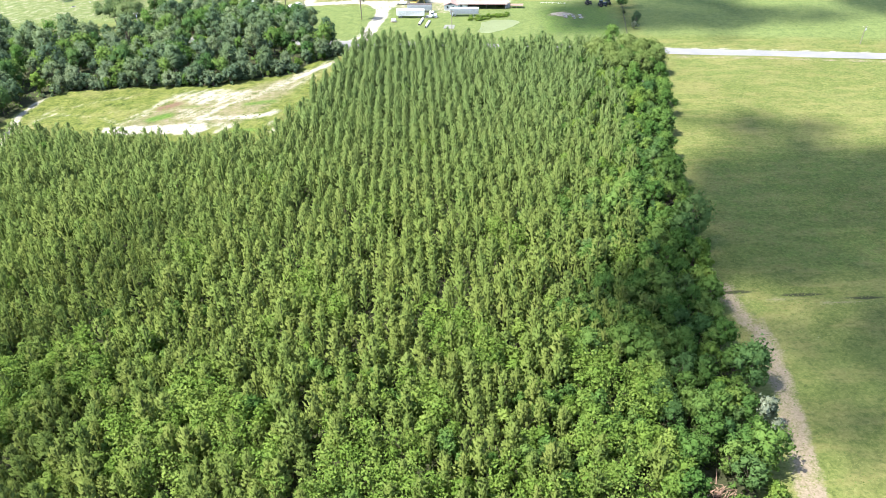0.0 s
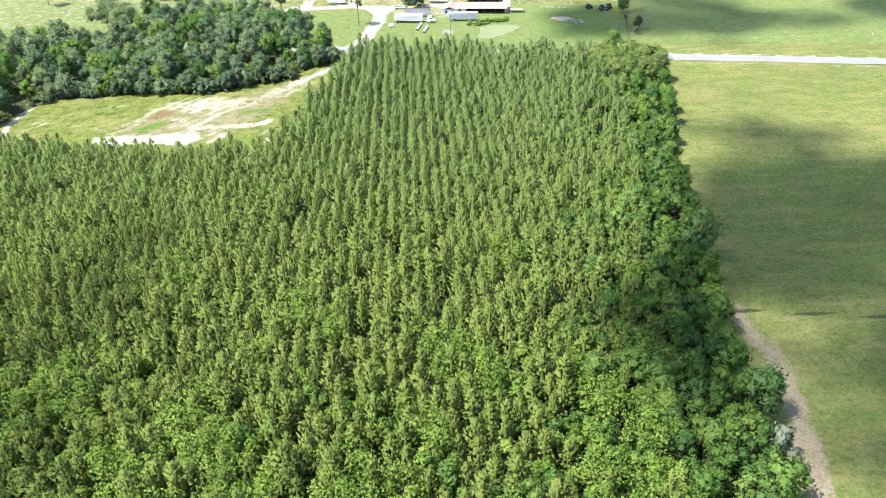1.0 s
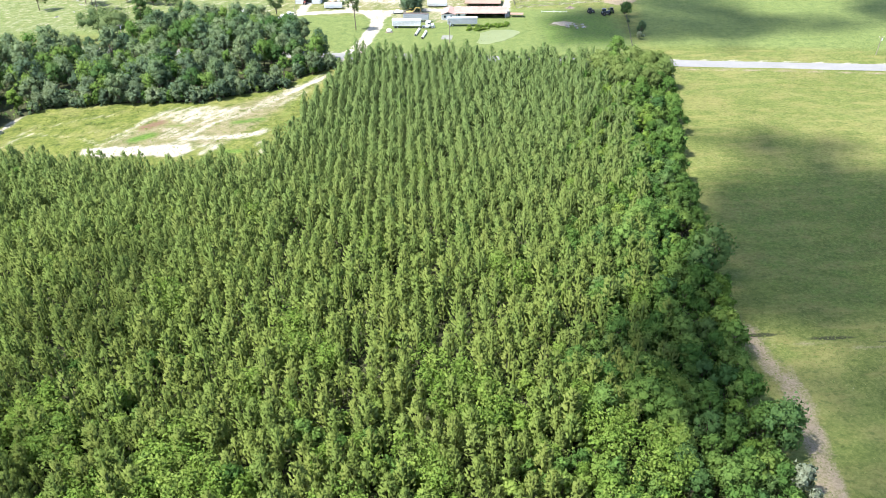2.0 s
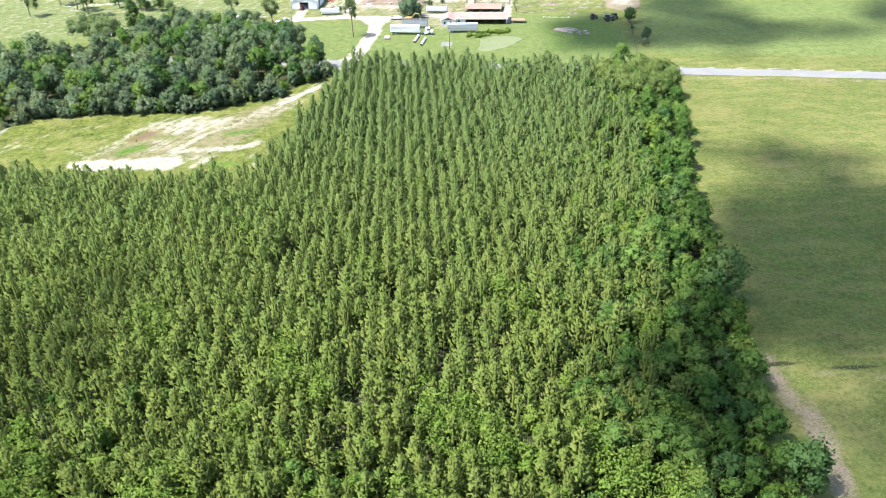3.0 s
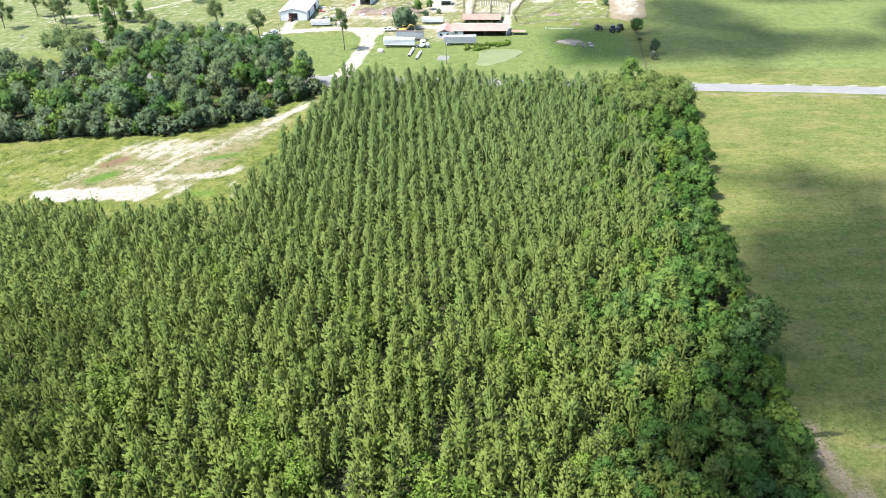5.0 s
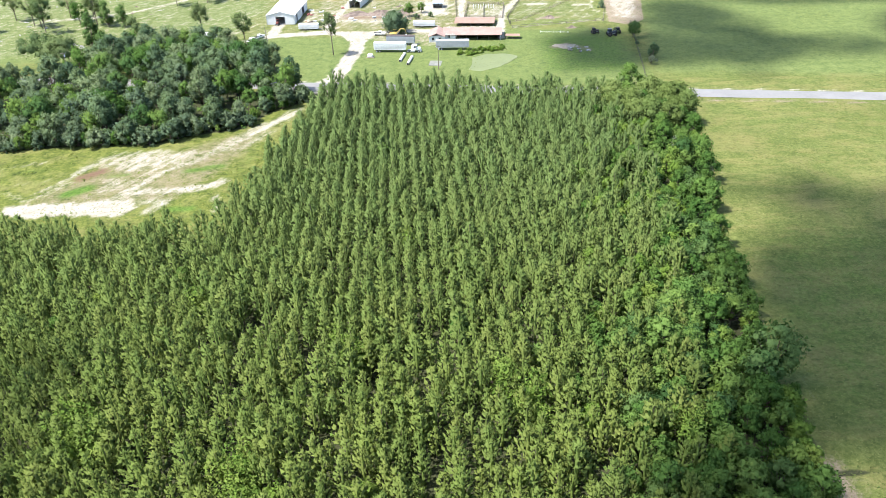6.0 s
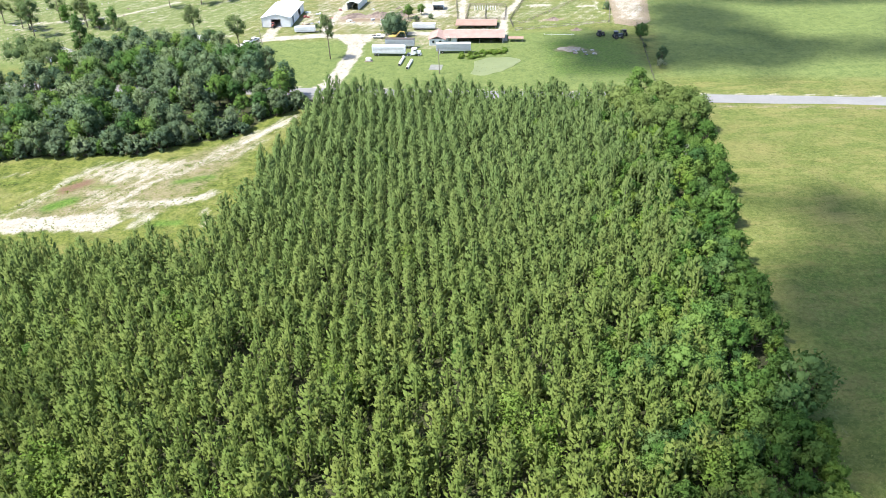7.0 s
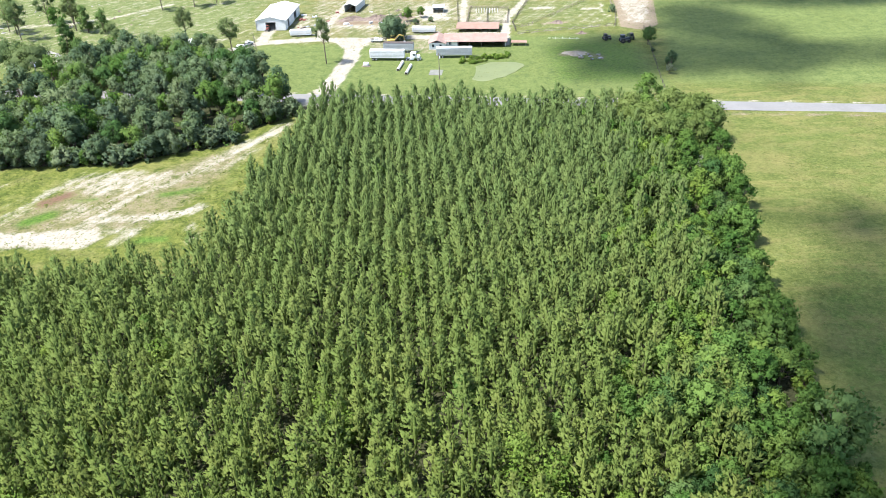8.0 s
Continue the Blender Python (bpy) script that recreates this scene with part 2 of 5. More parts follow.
def build_ground():
    xs = np.concatenate([[-5200, -2000, -800, -450], np.arange(-330, 300, 1.8), [420, 800, 2000, 5200]])
    ys = np.concatenate([[-5200, -2000, -600, -100, 40], np.arange(80, 560, 1.8), [640, 800, 1200, 2400, 5200]])
    x, y = np.meshgrid(xs, ys)
    flat = np.stack([x.ravel(), y.ravel()], 1)
    z = 0.12 * np.sin(flat[:, 0] * 0.071 + 1.3) * np.sin(flat[:, 1] * 0.053) - 0.15
    nx, ny = len(xs), len(ys)
    i = (np.arange(ny - 1)[:, None] * nx + np.arange(nx - 1)[None, :]).ravel()
    me = mesh_from("ground", np.column_stack([flat, z]), np.column_stack([i, i + 1, i + 1 + nx, i + nx]), GROUND)
    x, y = flat[:, 0], flat[:, 1]
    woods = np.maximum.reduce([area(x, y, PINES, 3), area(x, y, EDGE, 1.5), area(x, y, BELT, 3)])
    weeds = area(x, y, CLEARING, 4)
    lawn = np.maximum.reduce([0.75 * area(x, y, [(-400, 600), (-60, 600), (-84, 424), (-110, 400), (-400, 380)], 10), 0.9 * area(x, y, [(90, 360), (280, 330), (280, 540), (112, 540), (104, 440)], 6), area(x, y, [(-72, 362), (45, 348), (88, 350), (86, 420), (40, 424), (-20, 420), (-72, 424)], 6), 0.45 * area(x, y, [(42, 424), (88, 432), (92, 500), (45, 500)], 5)])
    sand = np.maximum.reduce([
        # drive, yard tracks and barn apron
        1.3 * band(x, y, [(-37.5, 353), (-37, 361)], 5.4, 2.5), 1.3 * band(x, y, [(-36.5, 360), (-34, 376), (-29.5, 400), (-29, 424)], 3.0, 1.6), 1.2 * area(x, y, [(-40, 430), (-22, 428), (-27, 410), (-31, 410)], 2),
        1.2 * band(x, y, [(-80, 420), (-70, 427), (-46, 429), (-27, 425), (-8, 428), (8, 425)], 2.6, 1.5),
        band(x, y, [(-69, 446), (-70, 428)], 2.6, 1.5), band(x, y, [(-45, 430), (-43, 452), (-38, 480), (-30, 520)], 1.8, 1.5),
        band(x, y, [(34.5, 412), (36, 430), (39, 452), (50, 480), (60, 510)], 1.6, 1.0), band(x, y, [(22, 500), (20, 470), (18, 440)], 1.3, 1.0),
        0.62 * band(x, y, [(42, 426), (62, 430), (84, 434)], 1.0, 1.2), 0.75 * area(x, y, [(-6, 452), (14, 450), (16, 478), (-2, 480)], 5),
0.6 * band(x, y, [(86, 470), (83, 452), (88, 446)], 1.2, 1.0),
        0.8 * band(x, y, [(53, 466), (61, 465.5)], 2.6, 1.5), 0.7 * band(x, y, [(76, 462), (82, 461.5)], 1.8, 1.5),
        0.58 * area(x, y, [(-48, 444), (-22, 440), (-6, 436), (-8, 448), (-38, 452)], 4), 0.55 * area(x, y, [(-60, 442), (-48, 442), (-50, 466), (-58, 470)], 3),
        0.55 * area(x, y, [(4, 425), (30, 422), (32, 432), (10, 434)], 3), 0.5 * area(x, y, [(20, 440), (38, 438), (42, 470), (22, 474)], 4),
        0.55 * area(x, y, [(98, 500), (115, 498), (101, 434), (91, 436), (91.5, 450)], 2.0),
        0.6 * band(x, y, [(-190, 468), (-166, 471), (-150, 478), (-128, 500)], 3.0, 3.0),
        0.8 * band(x, y, [(-104, 434), (-100, 436)], 1.6, 2.0), 0.8 * band(x, y, [(-91, 434), (-87, 436)], 1.6, 2.0),
        # pale sand of the clearing
        1.15 * area(x, y, [(-121, 269), (-110, 270), (-100, 269.5), (-90, 271), (-83, 266), (-86, 261), (-94, 262), (-102, 263), (-112, 262.5), (-120, 265)], 2.0),
        0.84 * band(x, y, [(-92, 269), (-86, 279.5), (-82.4, 287), (-73.6, 295), (-67.6, 303.5), (-61, 312.6), (-56, 322.6)], 1.3, 2.0), 0.62 * band(x, y, [(-67, 304), (-58, 317), (-50, 327), (-45.5, 334)], 3.2, 3.2),
        0.86 * band(x, y, [(-86, 275), (-74, 275.3), (-68, 276.5), (-61, 280)], 1.8, 2.6), 0.74 * band(x, y, [(-114, 276), (-109.3, 285), (-106.3, 292.7), (-102.5, 299.3), (-97, 302.5), (-84, 303)], 1.6, 2.4),
        0.52 * area(x, y, [(-105, 298), (-101.6, 306), (-81, 304), (-70, 303), (-75, 295), (-80, 288), (-89, 287), (-99, 290)], 4), 0.52 * area(x, y, [(-99, 287), (-88, 286), (-88, 276), (-99, 272)], 4),
        0.66 * band(x, y, [(-85, 270), (-75, 268), (-79, 263)], 1.8, 2.6), 0.56 * band(x, y, [(-62, 271), (-58.5, 262)], 1.6, 2.6), 0.55 * band(x, y, [(-72, 300), (-60, 304), (-52, 318)], 2.0, 4.0),
        0.58 * band(x, y, [(-146, 283), (-133, 280.5), (-124, 277.5), (-116, 272)], 0.8, 2.0), 0.5 * band(x, y, [(-140, 290), (-131, 296), (-122, 298)], 1.0, 2.5), 0.5 * band(x, y, [(-124, 284), (-117, 284), (-112, 290)], 0.8, 2.0),
        0.85 * band(x, y, [(-145, 215), (-151, 250), (-154.5, 268), (-157.5, 282), (-155.5, 303)], 1.3, 1.5), 0.48 * band(x, y, [(-150, 266), (-148, 283), (-146, 292)], 2.0, 3.0),
        0.8 * band(x, y, [xy(-300, 352.2), xy(150, 352.2)], 0.5, 0.7)])
    earth = np.maximum.reduce([
        1.3 * area(x, y, [(97, 500), (117, 498), (103, 432), (96, 425), (87, 431), (90, 450)], 1.5), 0.75 * band(x, y, [xy(30, 340.5), xy(500, 341)], 0.8, 1.0),
        # wheel track along the field edge, two ruts wide
        0.62 * band(x, y, [(66.5, 163), (67, 154), (68.4, 146), (68.6, 136), (66.8, 125.5), (64.8, 114), (62.4, 103), (58, 84), (52, 60)], 2.6, 1.6), 0.80 * band(x, y, [(70.6, 151), (70.8, 140), (68.6, 125.5), (66.8, 114.5), (64.6, 103), (60, 84), (54, 60)], 0.9, 1.0), 0.72 * band(x, y, [(66.6, 160), (66.8, 146), (66.6, 136), (65.4, 125.5), (63.0, 114), (60.4, 103), (56, 84)], 0.8, 1.0),
        0.43 * band(x, y, [xy(42.5, 170), xy(42, 335)], 1.5, 3.0), 0.8 * band(x, y, [(56, 396), (62, 399), (69, 391)], 3.0, 2.0), 0.6 * band(x, y, [(54, 439), (64, 440.5)], 3.0, 2.5),
        0.7 * area(x, y, [(-42, 448), (-5, 444), (-4, 460), (-42, 462)], 3), 0.75 * band(x, y, [(66, 423), (70, 423)], 1.6, 1.0), 0.46 * band(x, y, [xy(-60, 353), xy(500, 354)], 1.0, 1.5),
        0.62 * band(x, y, [(66, 158.8), (103, 154.2), (300, 129)], 0.8, 1.2), 0.5 * band(x, y, [xy(-300, 342), xy(500, 342)], 0.8, 1.0)])
    # thin bare soil between the sandy strips
    earth = np.maximum.reduce([earth, 0.5 * area(x, y, [(-122, 268), (-108, 290), (-103, 304), (-82, 306), (-58, 324), (-50, 316), (-62, 282), (-72, 266), (-96, 262)], 6)])
    patchy = np.maximum(0.43 * area(x, y, [(-60, 600), (34, 600), (34, 424), (-60, 424)], 10), 0.36 * area(x, y, [(-260, 600), (90, 600), (92, 428), (-90, 420), (-110, 400), (-260, 400)], 12))
    patchy = np.maximum(patchy, 0.46 * area(x, y, [(-26, 431), (30, 424), (8, 402), (-24, 404)], 4))
    earth = np.maximum(earth, patchy)
    sand = np.maximum(sand, 0.8 * patchy)
    clay = np.maximum(1.1 * band(x, y, [(-105.3, 286), (-103.4, 288), (-101, 290)], 1.8, 3.6), 0.6 * band(x, y, [(-36, 452), (-12, 452)], 3.0, 3.0))
    lush = np.maximum.reduce([0.5 * area(x, y, [(44, 362), (86, 356), (90, 410), (60, 418), (46, 408)], 8), 1.05 * band(x, y, [(-106, 275.5), (-101, 279)], 2.2, 3.0), 0.9 * band(x, y, [(-97, 286.4), (-92, 287)], 0.8, 2.4), 1.0 * band(x, y, [(-73.5, 288.2), (-64.5, 290.5)], 1.4, 3.0), 1.0 * band(x, y, [(-73, 263.6), (-67, 264)], 1.4, 2.5), 0.62 * band(x, y, [(-126, 292), (-118, 293)], 1.5, 4.0), 0.38 * area(x, y, [(68, 165), (150, 152), (150, 238), (88, 250), (70, 225)], 12), 0.6 * band(x, y, [(-58, 287), (-55, 304)], 1.5, 4.0), 0.6 * band(x, y, [(-134, 285), (-128, 286)], 1.0, 3.0)])
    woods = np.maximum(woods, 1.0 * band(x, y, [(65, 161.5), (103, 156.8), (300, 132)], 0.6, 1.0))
    ditch = np.clip(1 - along(x, y, [(65, 161.5), (103, 156.8), (300, 132)]) / 1.6, 0, 1)
    z = z - 0.35 * ditch
    me.vertices.foreach_set("co", np.column_stack([flat, z]).astype(np.float32).ravel())
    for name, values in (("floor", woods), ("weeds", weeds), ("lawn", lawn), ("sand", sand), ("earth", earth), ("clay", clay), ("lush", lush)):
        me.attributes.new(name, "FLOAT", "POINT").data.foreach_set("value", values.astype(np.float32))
    me.polygons.foreach_set("use_smooth", np.ones(len(me.polygons), bool))
    return tagged(new("ground", me), "flat farmland of pasture, weedy clearing and woodland floor", "ground", kind="structure")


build_ground()


def build_road():
    us = np.arange(-700, 900, 8.0)
    rows = []
    for u in us:
        for v, z in ((343.6, -0.1), (344.2, 0.02), (347.5, 0.09), (350.8, 0.02), (351.4, -0.1)):
            rows.append((*xy(u, v), z))
    i = (np.arange(len(us) - 1)[:, None] * 5 + np.arange(4)[None, :]).ravel()
    me = mesh_from("road", rows, np.column_stack([i, i + 5, i + 6, i + 1]), ASPHALT)
    return tagged(new("road", me), "straight pale grey two-lane country road", "road", kind="structure")


build_road()


# ---- trees ----
def cone_rows(a, b, r1, r2, sides=5):
    """Corners and triangles of a tapered limb."""
    a, b = np.array(a, float), np.array(b, float)
    way = (b - a) / np.linalg.norm(b - a)
    side = np.cross(way, (0, 0, 1.0) if abs(way[2]) < 0.9 else (1.0, 0, 0))
    side /= np.linalg.norm(side)
    up = np.cross(way, side)
    angles = np.arange(sides) * 2 * np.pi / sides
    ring = np.cos(angles)[:, None] * side + np.sin(angles)[:, None] * up
    verts = np.concatenate([a + ring * r1, b + ring * r2])
    tris = []
    for k in range(sides):
        m = (k + 1) % sides
        tris += [(k, m, sides + m), (k, sides + m, sides + k)]
    return verts, np.array(tris)


def joined(pieces):
    verts, tris, n = [], [], 0
    for v, t in pieces:
        verts.append(v)
        tris.append(t + n)
        n += len(v)
    return np.concatenate(verts), np.concatenate(tris)


def unit(v):
    return v / np.maximum(np.linalg.norm(v, axis=1, keepdims=True), 1e-6)


def faced(verts, normals, corners):
    """Turns each loose piece so that its face looks the way of its soft normal."""
    v, n = verts.reshape(-1, corners, 3), normals.reshape(-1, corners, 3)
    wrong = (np.cross(v[:, 1] - v[:, 0], v[:, 2] - v[:, 0]) * n[:, 0]).sum(1) < 0
    v[wrong] = v[wrong][:, ::-1]
    return v.reshape(-1, 3), normals


def pine_crown(rng, shoots, blades, height, radius, bare, rings=4, sides=5):
    """A crown of plump upturned shoots round a darker inner mass, with loose needle sprays at the shoot tips."""
    def reach(t):
        return np.clip(0.70 + 1.6 * t, 0, 1) * (1 - t ** 2.9) ** 0.76 + 0.04

    # the inner mass of old needles
    level, corner = np.meshgrid(np.linspace(0.0, 0.92, rings), np.arange(sides), indexing="ij")
    turn = corner * 2 * np.pi / sides + level * 2.0
    r = 0.15 * radius * reach(level) * (1 + rng.normal(0, 0.10, level.shape))
    core = np.stack([r * np.cos(turn), r * np.sin(turn), bare + (height - bare) * level * 0.97], 2).reshape(-1, 3)
    core_soft = unit(np.stack([np.cos(turn), np.sin(turn), 0.1 + 0.3 * level], 2).reshape(-1, 3))
    i = (np.arange(rings - 1)[:, None] * sides + np.arange(sides)[None, :]).ravel()
    j = (np.arange(rings - 1)[:, None] * sides + (np.arange(sides)[None, :] + 1) % sides).ravel()
    core_tris = np.concatenate([np.column_stack([i, j, j + sides]), np.column_stack([i, j + sides, i + sides])])
    # the shoots: spindles of three sides
    t = 0.06 + 0.94 * ((np.arange(shoots) + rng.random(shoots)) / shoots) ** 0.8
    turn = np.arange(shoots) * 2.4 + rng.normal(0, 0.4, shoots)
    r = radius * reach(t) * rng.uniform(0.32, 1.0, shoots)
    mid = np.stack([r * np.cos(turn), r * np.sin(turn), bare + (height - bare) * t - 0.25 + rng.normal(0, 0.15, shoots)], 1)
    mid[-1] = (0, 0, height - 0.6)
    way = unit(np.stack([0.8 * np.cos(turn), 0.8 * np.sin(turn), 0.85 + 1.2 * t], 1) + rng.normal(0, 0.22, (shoots, 3)))
    across = unit(np.cross(way, rng.normal(0, 1, (shoots, 3))))
    other = np.cross(way, across)
    face = unit(np.stack([np.cos(turn), np.sin(turn), 0.50 + 0.60 * t], 1))
    half = (rng.uniform(0.45, 0.80, shoots) * (1.1 - 0.25 * t))[:, None]
    wide = half * rng.uniform(0.38, 0.56, (shoots, 1))
    ring = [across, other * 0.87 - across * 0.5, -other * 0.87 - across * 0.5]
    spindle = np.stack([mid - way * half, *[mid + d * wide for d in ring], mid + way * half * 1.2], 1)
    own = np.stack([face - way * 0.2, *[d * 0.5 + face + (0, 0, 0.3) for d in ring], face * 0.8 + way * 0.5], 1)
    faces = np.array([(0, 2, 1), (0, 3, 2), (0, 1, 3), (4, 1, 2), (4, 2, 3), (4, 3, 1)])
    spindle_tris = (np.arange(shoots)[:, None, None] * 5 + faces + len(core)).reshape(-1, 3)
    # loose needle sprays
    n = shoots * blades
    spread = rng.normal(0, 1, (n, 3))
    point = unit(way.repeat(blades, 0) + spread * 0.55)
    size = rng.uniform(0.38, 0.80, (n, 1))
    base = mid.repeat(blades, 0) + unit(spread) * wide.repeat(blades, 0) * 0.7 + way.repeat(blades, 0) * rng.uniform(-0.3, 0.5, (n, 1))
    side = unit(np.cross(point, rng.normal(0, 1, (n, 3)))) * size * 0.20
    soft = unit(face.repeat(blades, 0) + unit(spread) * 0.45 + (0, 0, 0.25))
    loose, normals = faced(np.stack([base - side, base + side, base + point * size], 1).reshape(-1, 3), np.repeat(soft[:, None, :], 3, 1).reshape(-1, 3), 3)
    verts = np.concatenate([core, spindle.reshape(-1, 3), loose])
    tris = np.concatenate([core_tris, spindle_tris, np.arange(n * 3).reshape(-1, 3) + len(core) + shoots * 5])
    return verts, tris, np.concatenate([core_soft, unit(own.reshape(-1, 3)), normals])


def pine_rows(rng, shoots, blades, height=10.5, bare=0.13, rings=4):
    radius = rng.uniform(1.9, 2.5)
    trunk = cone_rows((0, 0, 0), (rng.normal(0, 0.12), rng.normal(0, 0.12), height * 0.93), 0.012 * height, 0.03, 5)
    return trunk, pine_crown(rng, shoots, blades, height, radius, height * bare, rings)


BRUSH = (45.6, 101.5)


def thicket(x, y):
    """Where broadleaf saplings crowd out the pines."""
    wave = np.sin(x * 0.11 + 2.0 + 0.04 * y) * np.sin(y * 0.10 - 0.05 * x) + 0.5 * np.sin(x * 0.31 + y * 0.23)
    return wave + 0.9 * np.clip((165 - y) / 60, -0.6, 1) > 0.85


def planted():
    """Places of the planted pines: straight rows 10 feet apart, some gaps, uneven growth; and the places where broadleaf trees came up instead."""
    rng = np.random.default_rng(5)
    rows = []
    for k in np.arange(-72, 40):
        y = 86.0 + rng.uniform(0, 2.4)
        while y < 350:
            rows.append((-9.8 + 3.05 * k - 0.033 * (y - 178) + rng.normal(0, 0.36 if y > 185 else 0.48), y))
            y += rng.uniform(2.4, 4.2)
    rows = np.array(rows)
    px, py = rows.T
    keep = inside(px, py, PINES) & (px > -84 - (py - 100) * 0.50)
    px, py = px[keep], py[keep]
    u, v = uv(px, py)
    other = 0.010 + 0.42 * np.clip((156 - py) / 30, 0, 1) * (np.sin(px * 0.13 + 1.0) * np.sin(py * 0.19 + px * 0.05) > 0.0)
    other = other + 0.48 * np.clip((u + 4) / 20, 0, 1) + 0.30 * np.clip((u + 14) / 20, 0, 1) * np.clip((165 - v) / 30, 0, 1)
    draw = rng.random(len(px))
    gaps = rng.random(len(px)) < 0.06
    gaps |= thicket(px, py) & (rng.random(len(px)) < 0.55)
    for hx, hy, wide in ((-20.6, 170.0, 2.2), (0.0, 163.5, 2.2), (-37, 205, 2.2), (0.3, 198, 2.2), (-25.2, 192.4, 2.2), (*BRUSH, 5.0)):
        gaps |= np.hypot(px - hx, (py - hy) * 0.7) < wide
    places = np.stack([px, py], 1)
    return places[(draw >= other) & ~gaps], places[(draw < other) & ~gaps]


PLACES, SELF_SOWN = planted()


def build_pines():
    rng = np.random.default_rng(11)
    full = [pine_rows(rng, 80, 3, rng.uniform(9.8, 11.2), rings=6) for _ in range(6)]
    light = [pine_rows(rng, 54, 2, rng.uniform(9.8, 11.2)) for _ in range(10)]
    order = np.argsort(PLACES[:, 1] + 0.25 * np.abs(PLACES[:, 0]))
    near, rest = PLACES[order[:300]], PLACES[order[300:]]
    meshes = []
    for trunk, (v, t, n) in full:
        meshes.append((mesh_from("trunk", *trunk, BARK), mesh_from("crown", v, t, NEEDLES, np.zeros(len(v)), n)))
    for k, (x, y) in enumerate(near):
        size = np.clip(rng.normal(0.93, 0.12), 0.6, 1.2)
        tree = thing("pine_tree", (x, y, -0.2), "young planted pine with a narrow yellow-green crown", "pine tree", "planted pine rows", rng.uniform(0, 6.28), size)
        trunk, crown = meshes[k % 6]
        part("trunk", trunk, BARK, tree)
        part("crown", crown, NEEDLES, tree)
    for kind in ("trunks", "crowns"):
        verts, tris, tints, normals, count = [], [], [], [], 0
        rng = np.random.default_rng(29)
        for x, y in rest:
            trunk, crown = light[rng.integers(len(light))]
            v, t = trunk if kind == "trunks" else crown[:2]
            a, size = rng.uniform(0, 6.28), np.clip(rng.normal(0.93, 0.12), 0.55, 1.2)
            wide = size * rng.uniform(0.88, 1.25)
            c, s = math.cos(a), math.sin(a)
            verts.append(np.stack([(v[:, 0] * c - v[:, 1] * s) * wide + x, (v[:, 0] * s + v[:, 1] * c) * wide + y, v[:, 2] * size - 0.2], 1))
            if kind == "crowns":
                n = crown[2]
                normals.append(np.stack([n[:, 0] * c - n[:, 1] * s, n[:, 0] * s + n[:, 1] * c, n[:, 2]], 1))
            tris.append(t + count)
            tints.append(np.full(len(v), rng.random()))
            count += len(v)
        yield kind, np.concatenate(verts), np.concatenate(tris), np.concatenate(tints), np.concatenate(normals) if normals else None


def build_plantation():
    stand = tagged(new("pine_plantation"), "dense rows of young planted pines with yellow-green crowns", "pine trees", kind="stuff")
    for kind, verts, tris, tints, normals in build_pines():
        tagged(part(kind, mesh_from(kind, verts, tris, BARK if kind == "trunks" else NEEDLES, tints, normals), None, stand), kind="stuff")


build_plantation()


def round_lump():
    """Corners and triangles of a small round lump."""
    bm = bmesh.new()
    bmesh.ops.create_icosphere(bm, subdivisions=1, radius=1)
    verts, tris = np.array([v.co for v in bm.verts]), np.array([[v.index for v in f.verts] for f in bm.faces])
    bm.free()
    return verts, tris


BALL, BALL_TRIS = round_lump()


def leaf_cards(rng, centre, out, size, soft):
    """A leaf spray of three corners at each place."""
    n = len(centre)
    way = unit(out * 0.6 + rng.normal(0, 0.7, (n, 3)))
    side = unit(np.cross(way, rng.normal(0, 1, (n, 3))))
    s = size * rng.uniform(0.6, 1.25, (n, 1))
    tip = unit(np.cross(side, way) + out * 0.3) * s
    side = side * s * 0.75
    verts = np.stack([centre - tip * 0.7 - side, centre - tip * 0.5 + side, centre + tip], 1).reshape(-1, 3)
    normals = np.repeat(unit(soft + rng.normal(0, 0.25, (n, 3)))[:, None, :], 3, 1).reshape(-1, 3)
    verts, normals = faced(verts, normals, 3)
    return verts, np.arange(len(verts)).reshape(-1, 3), normals


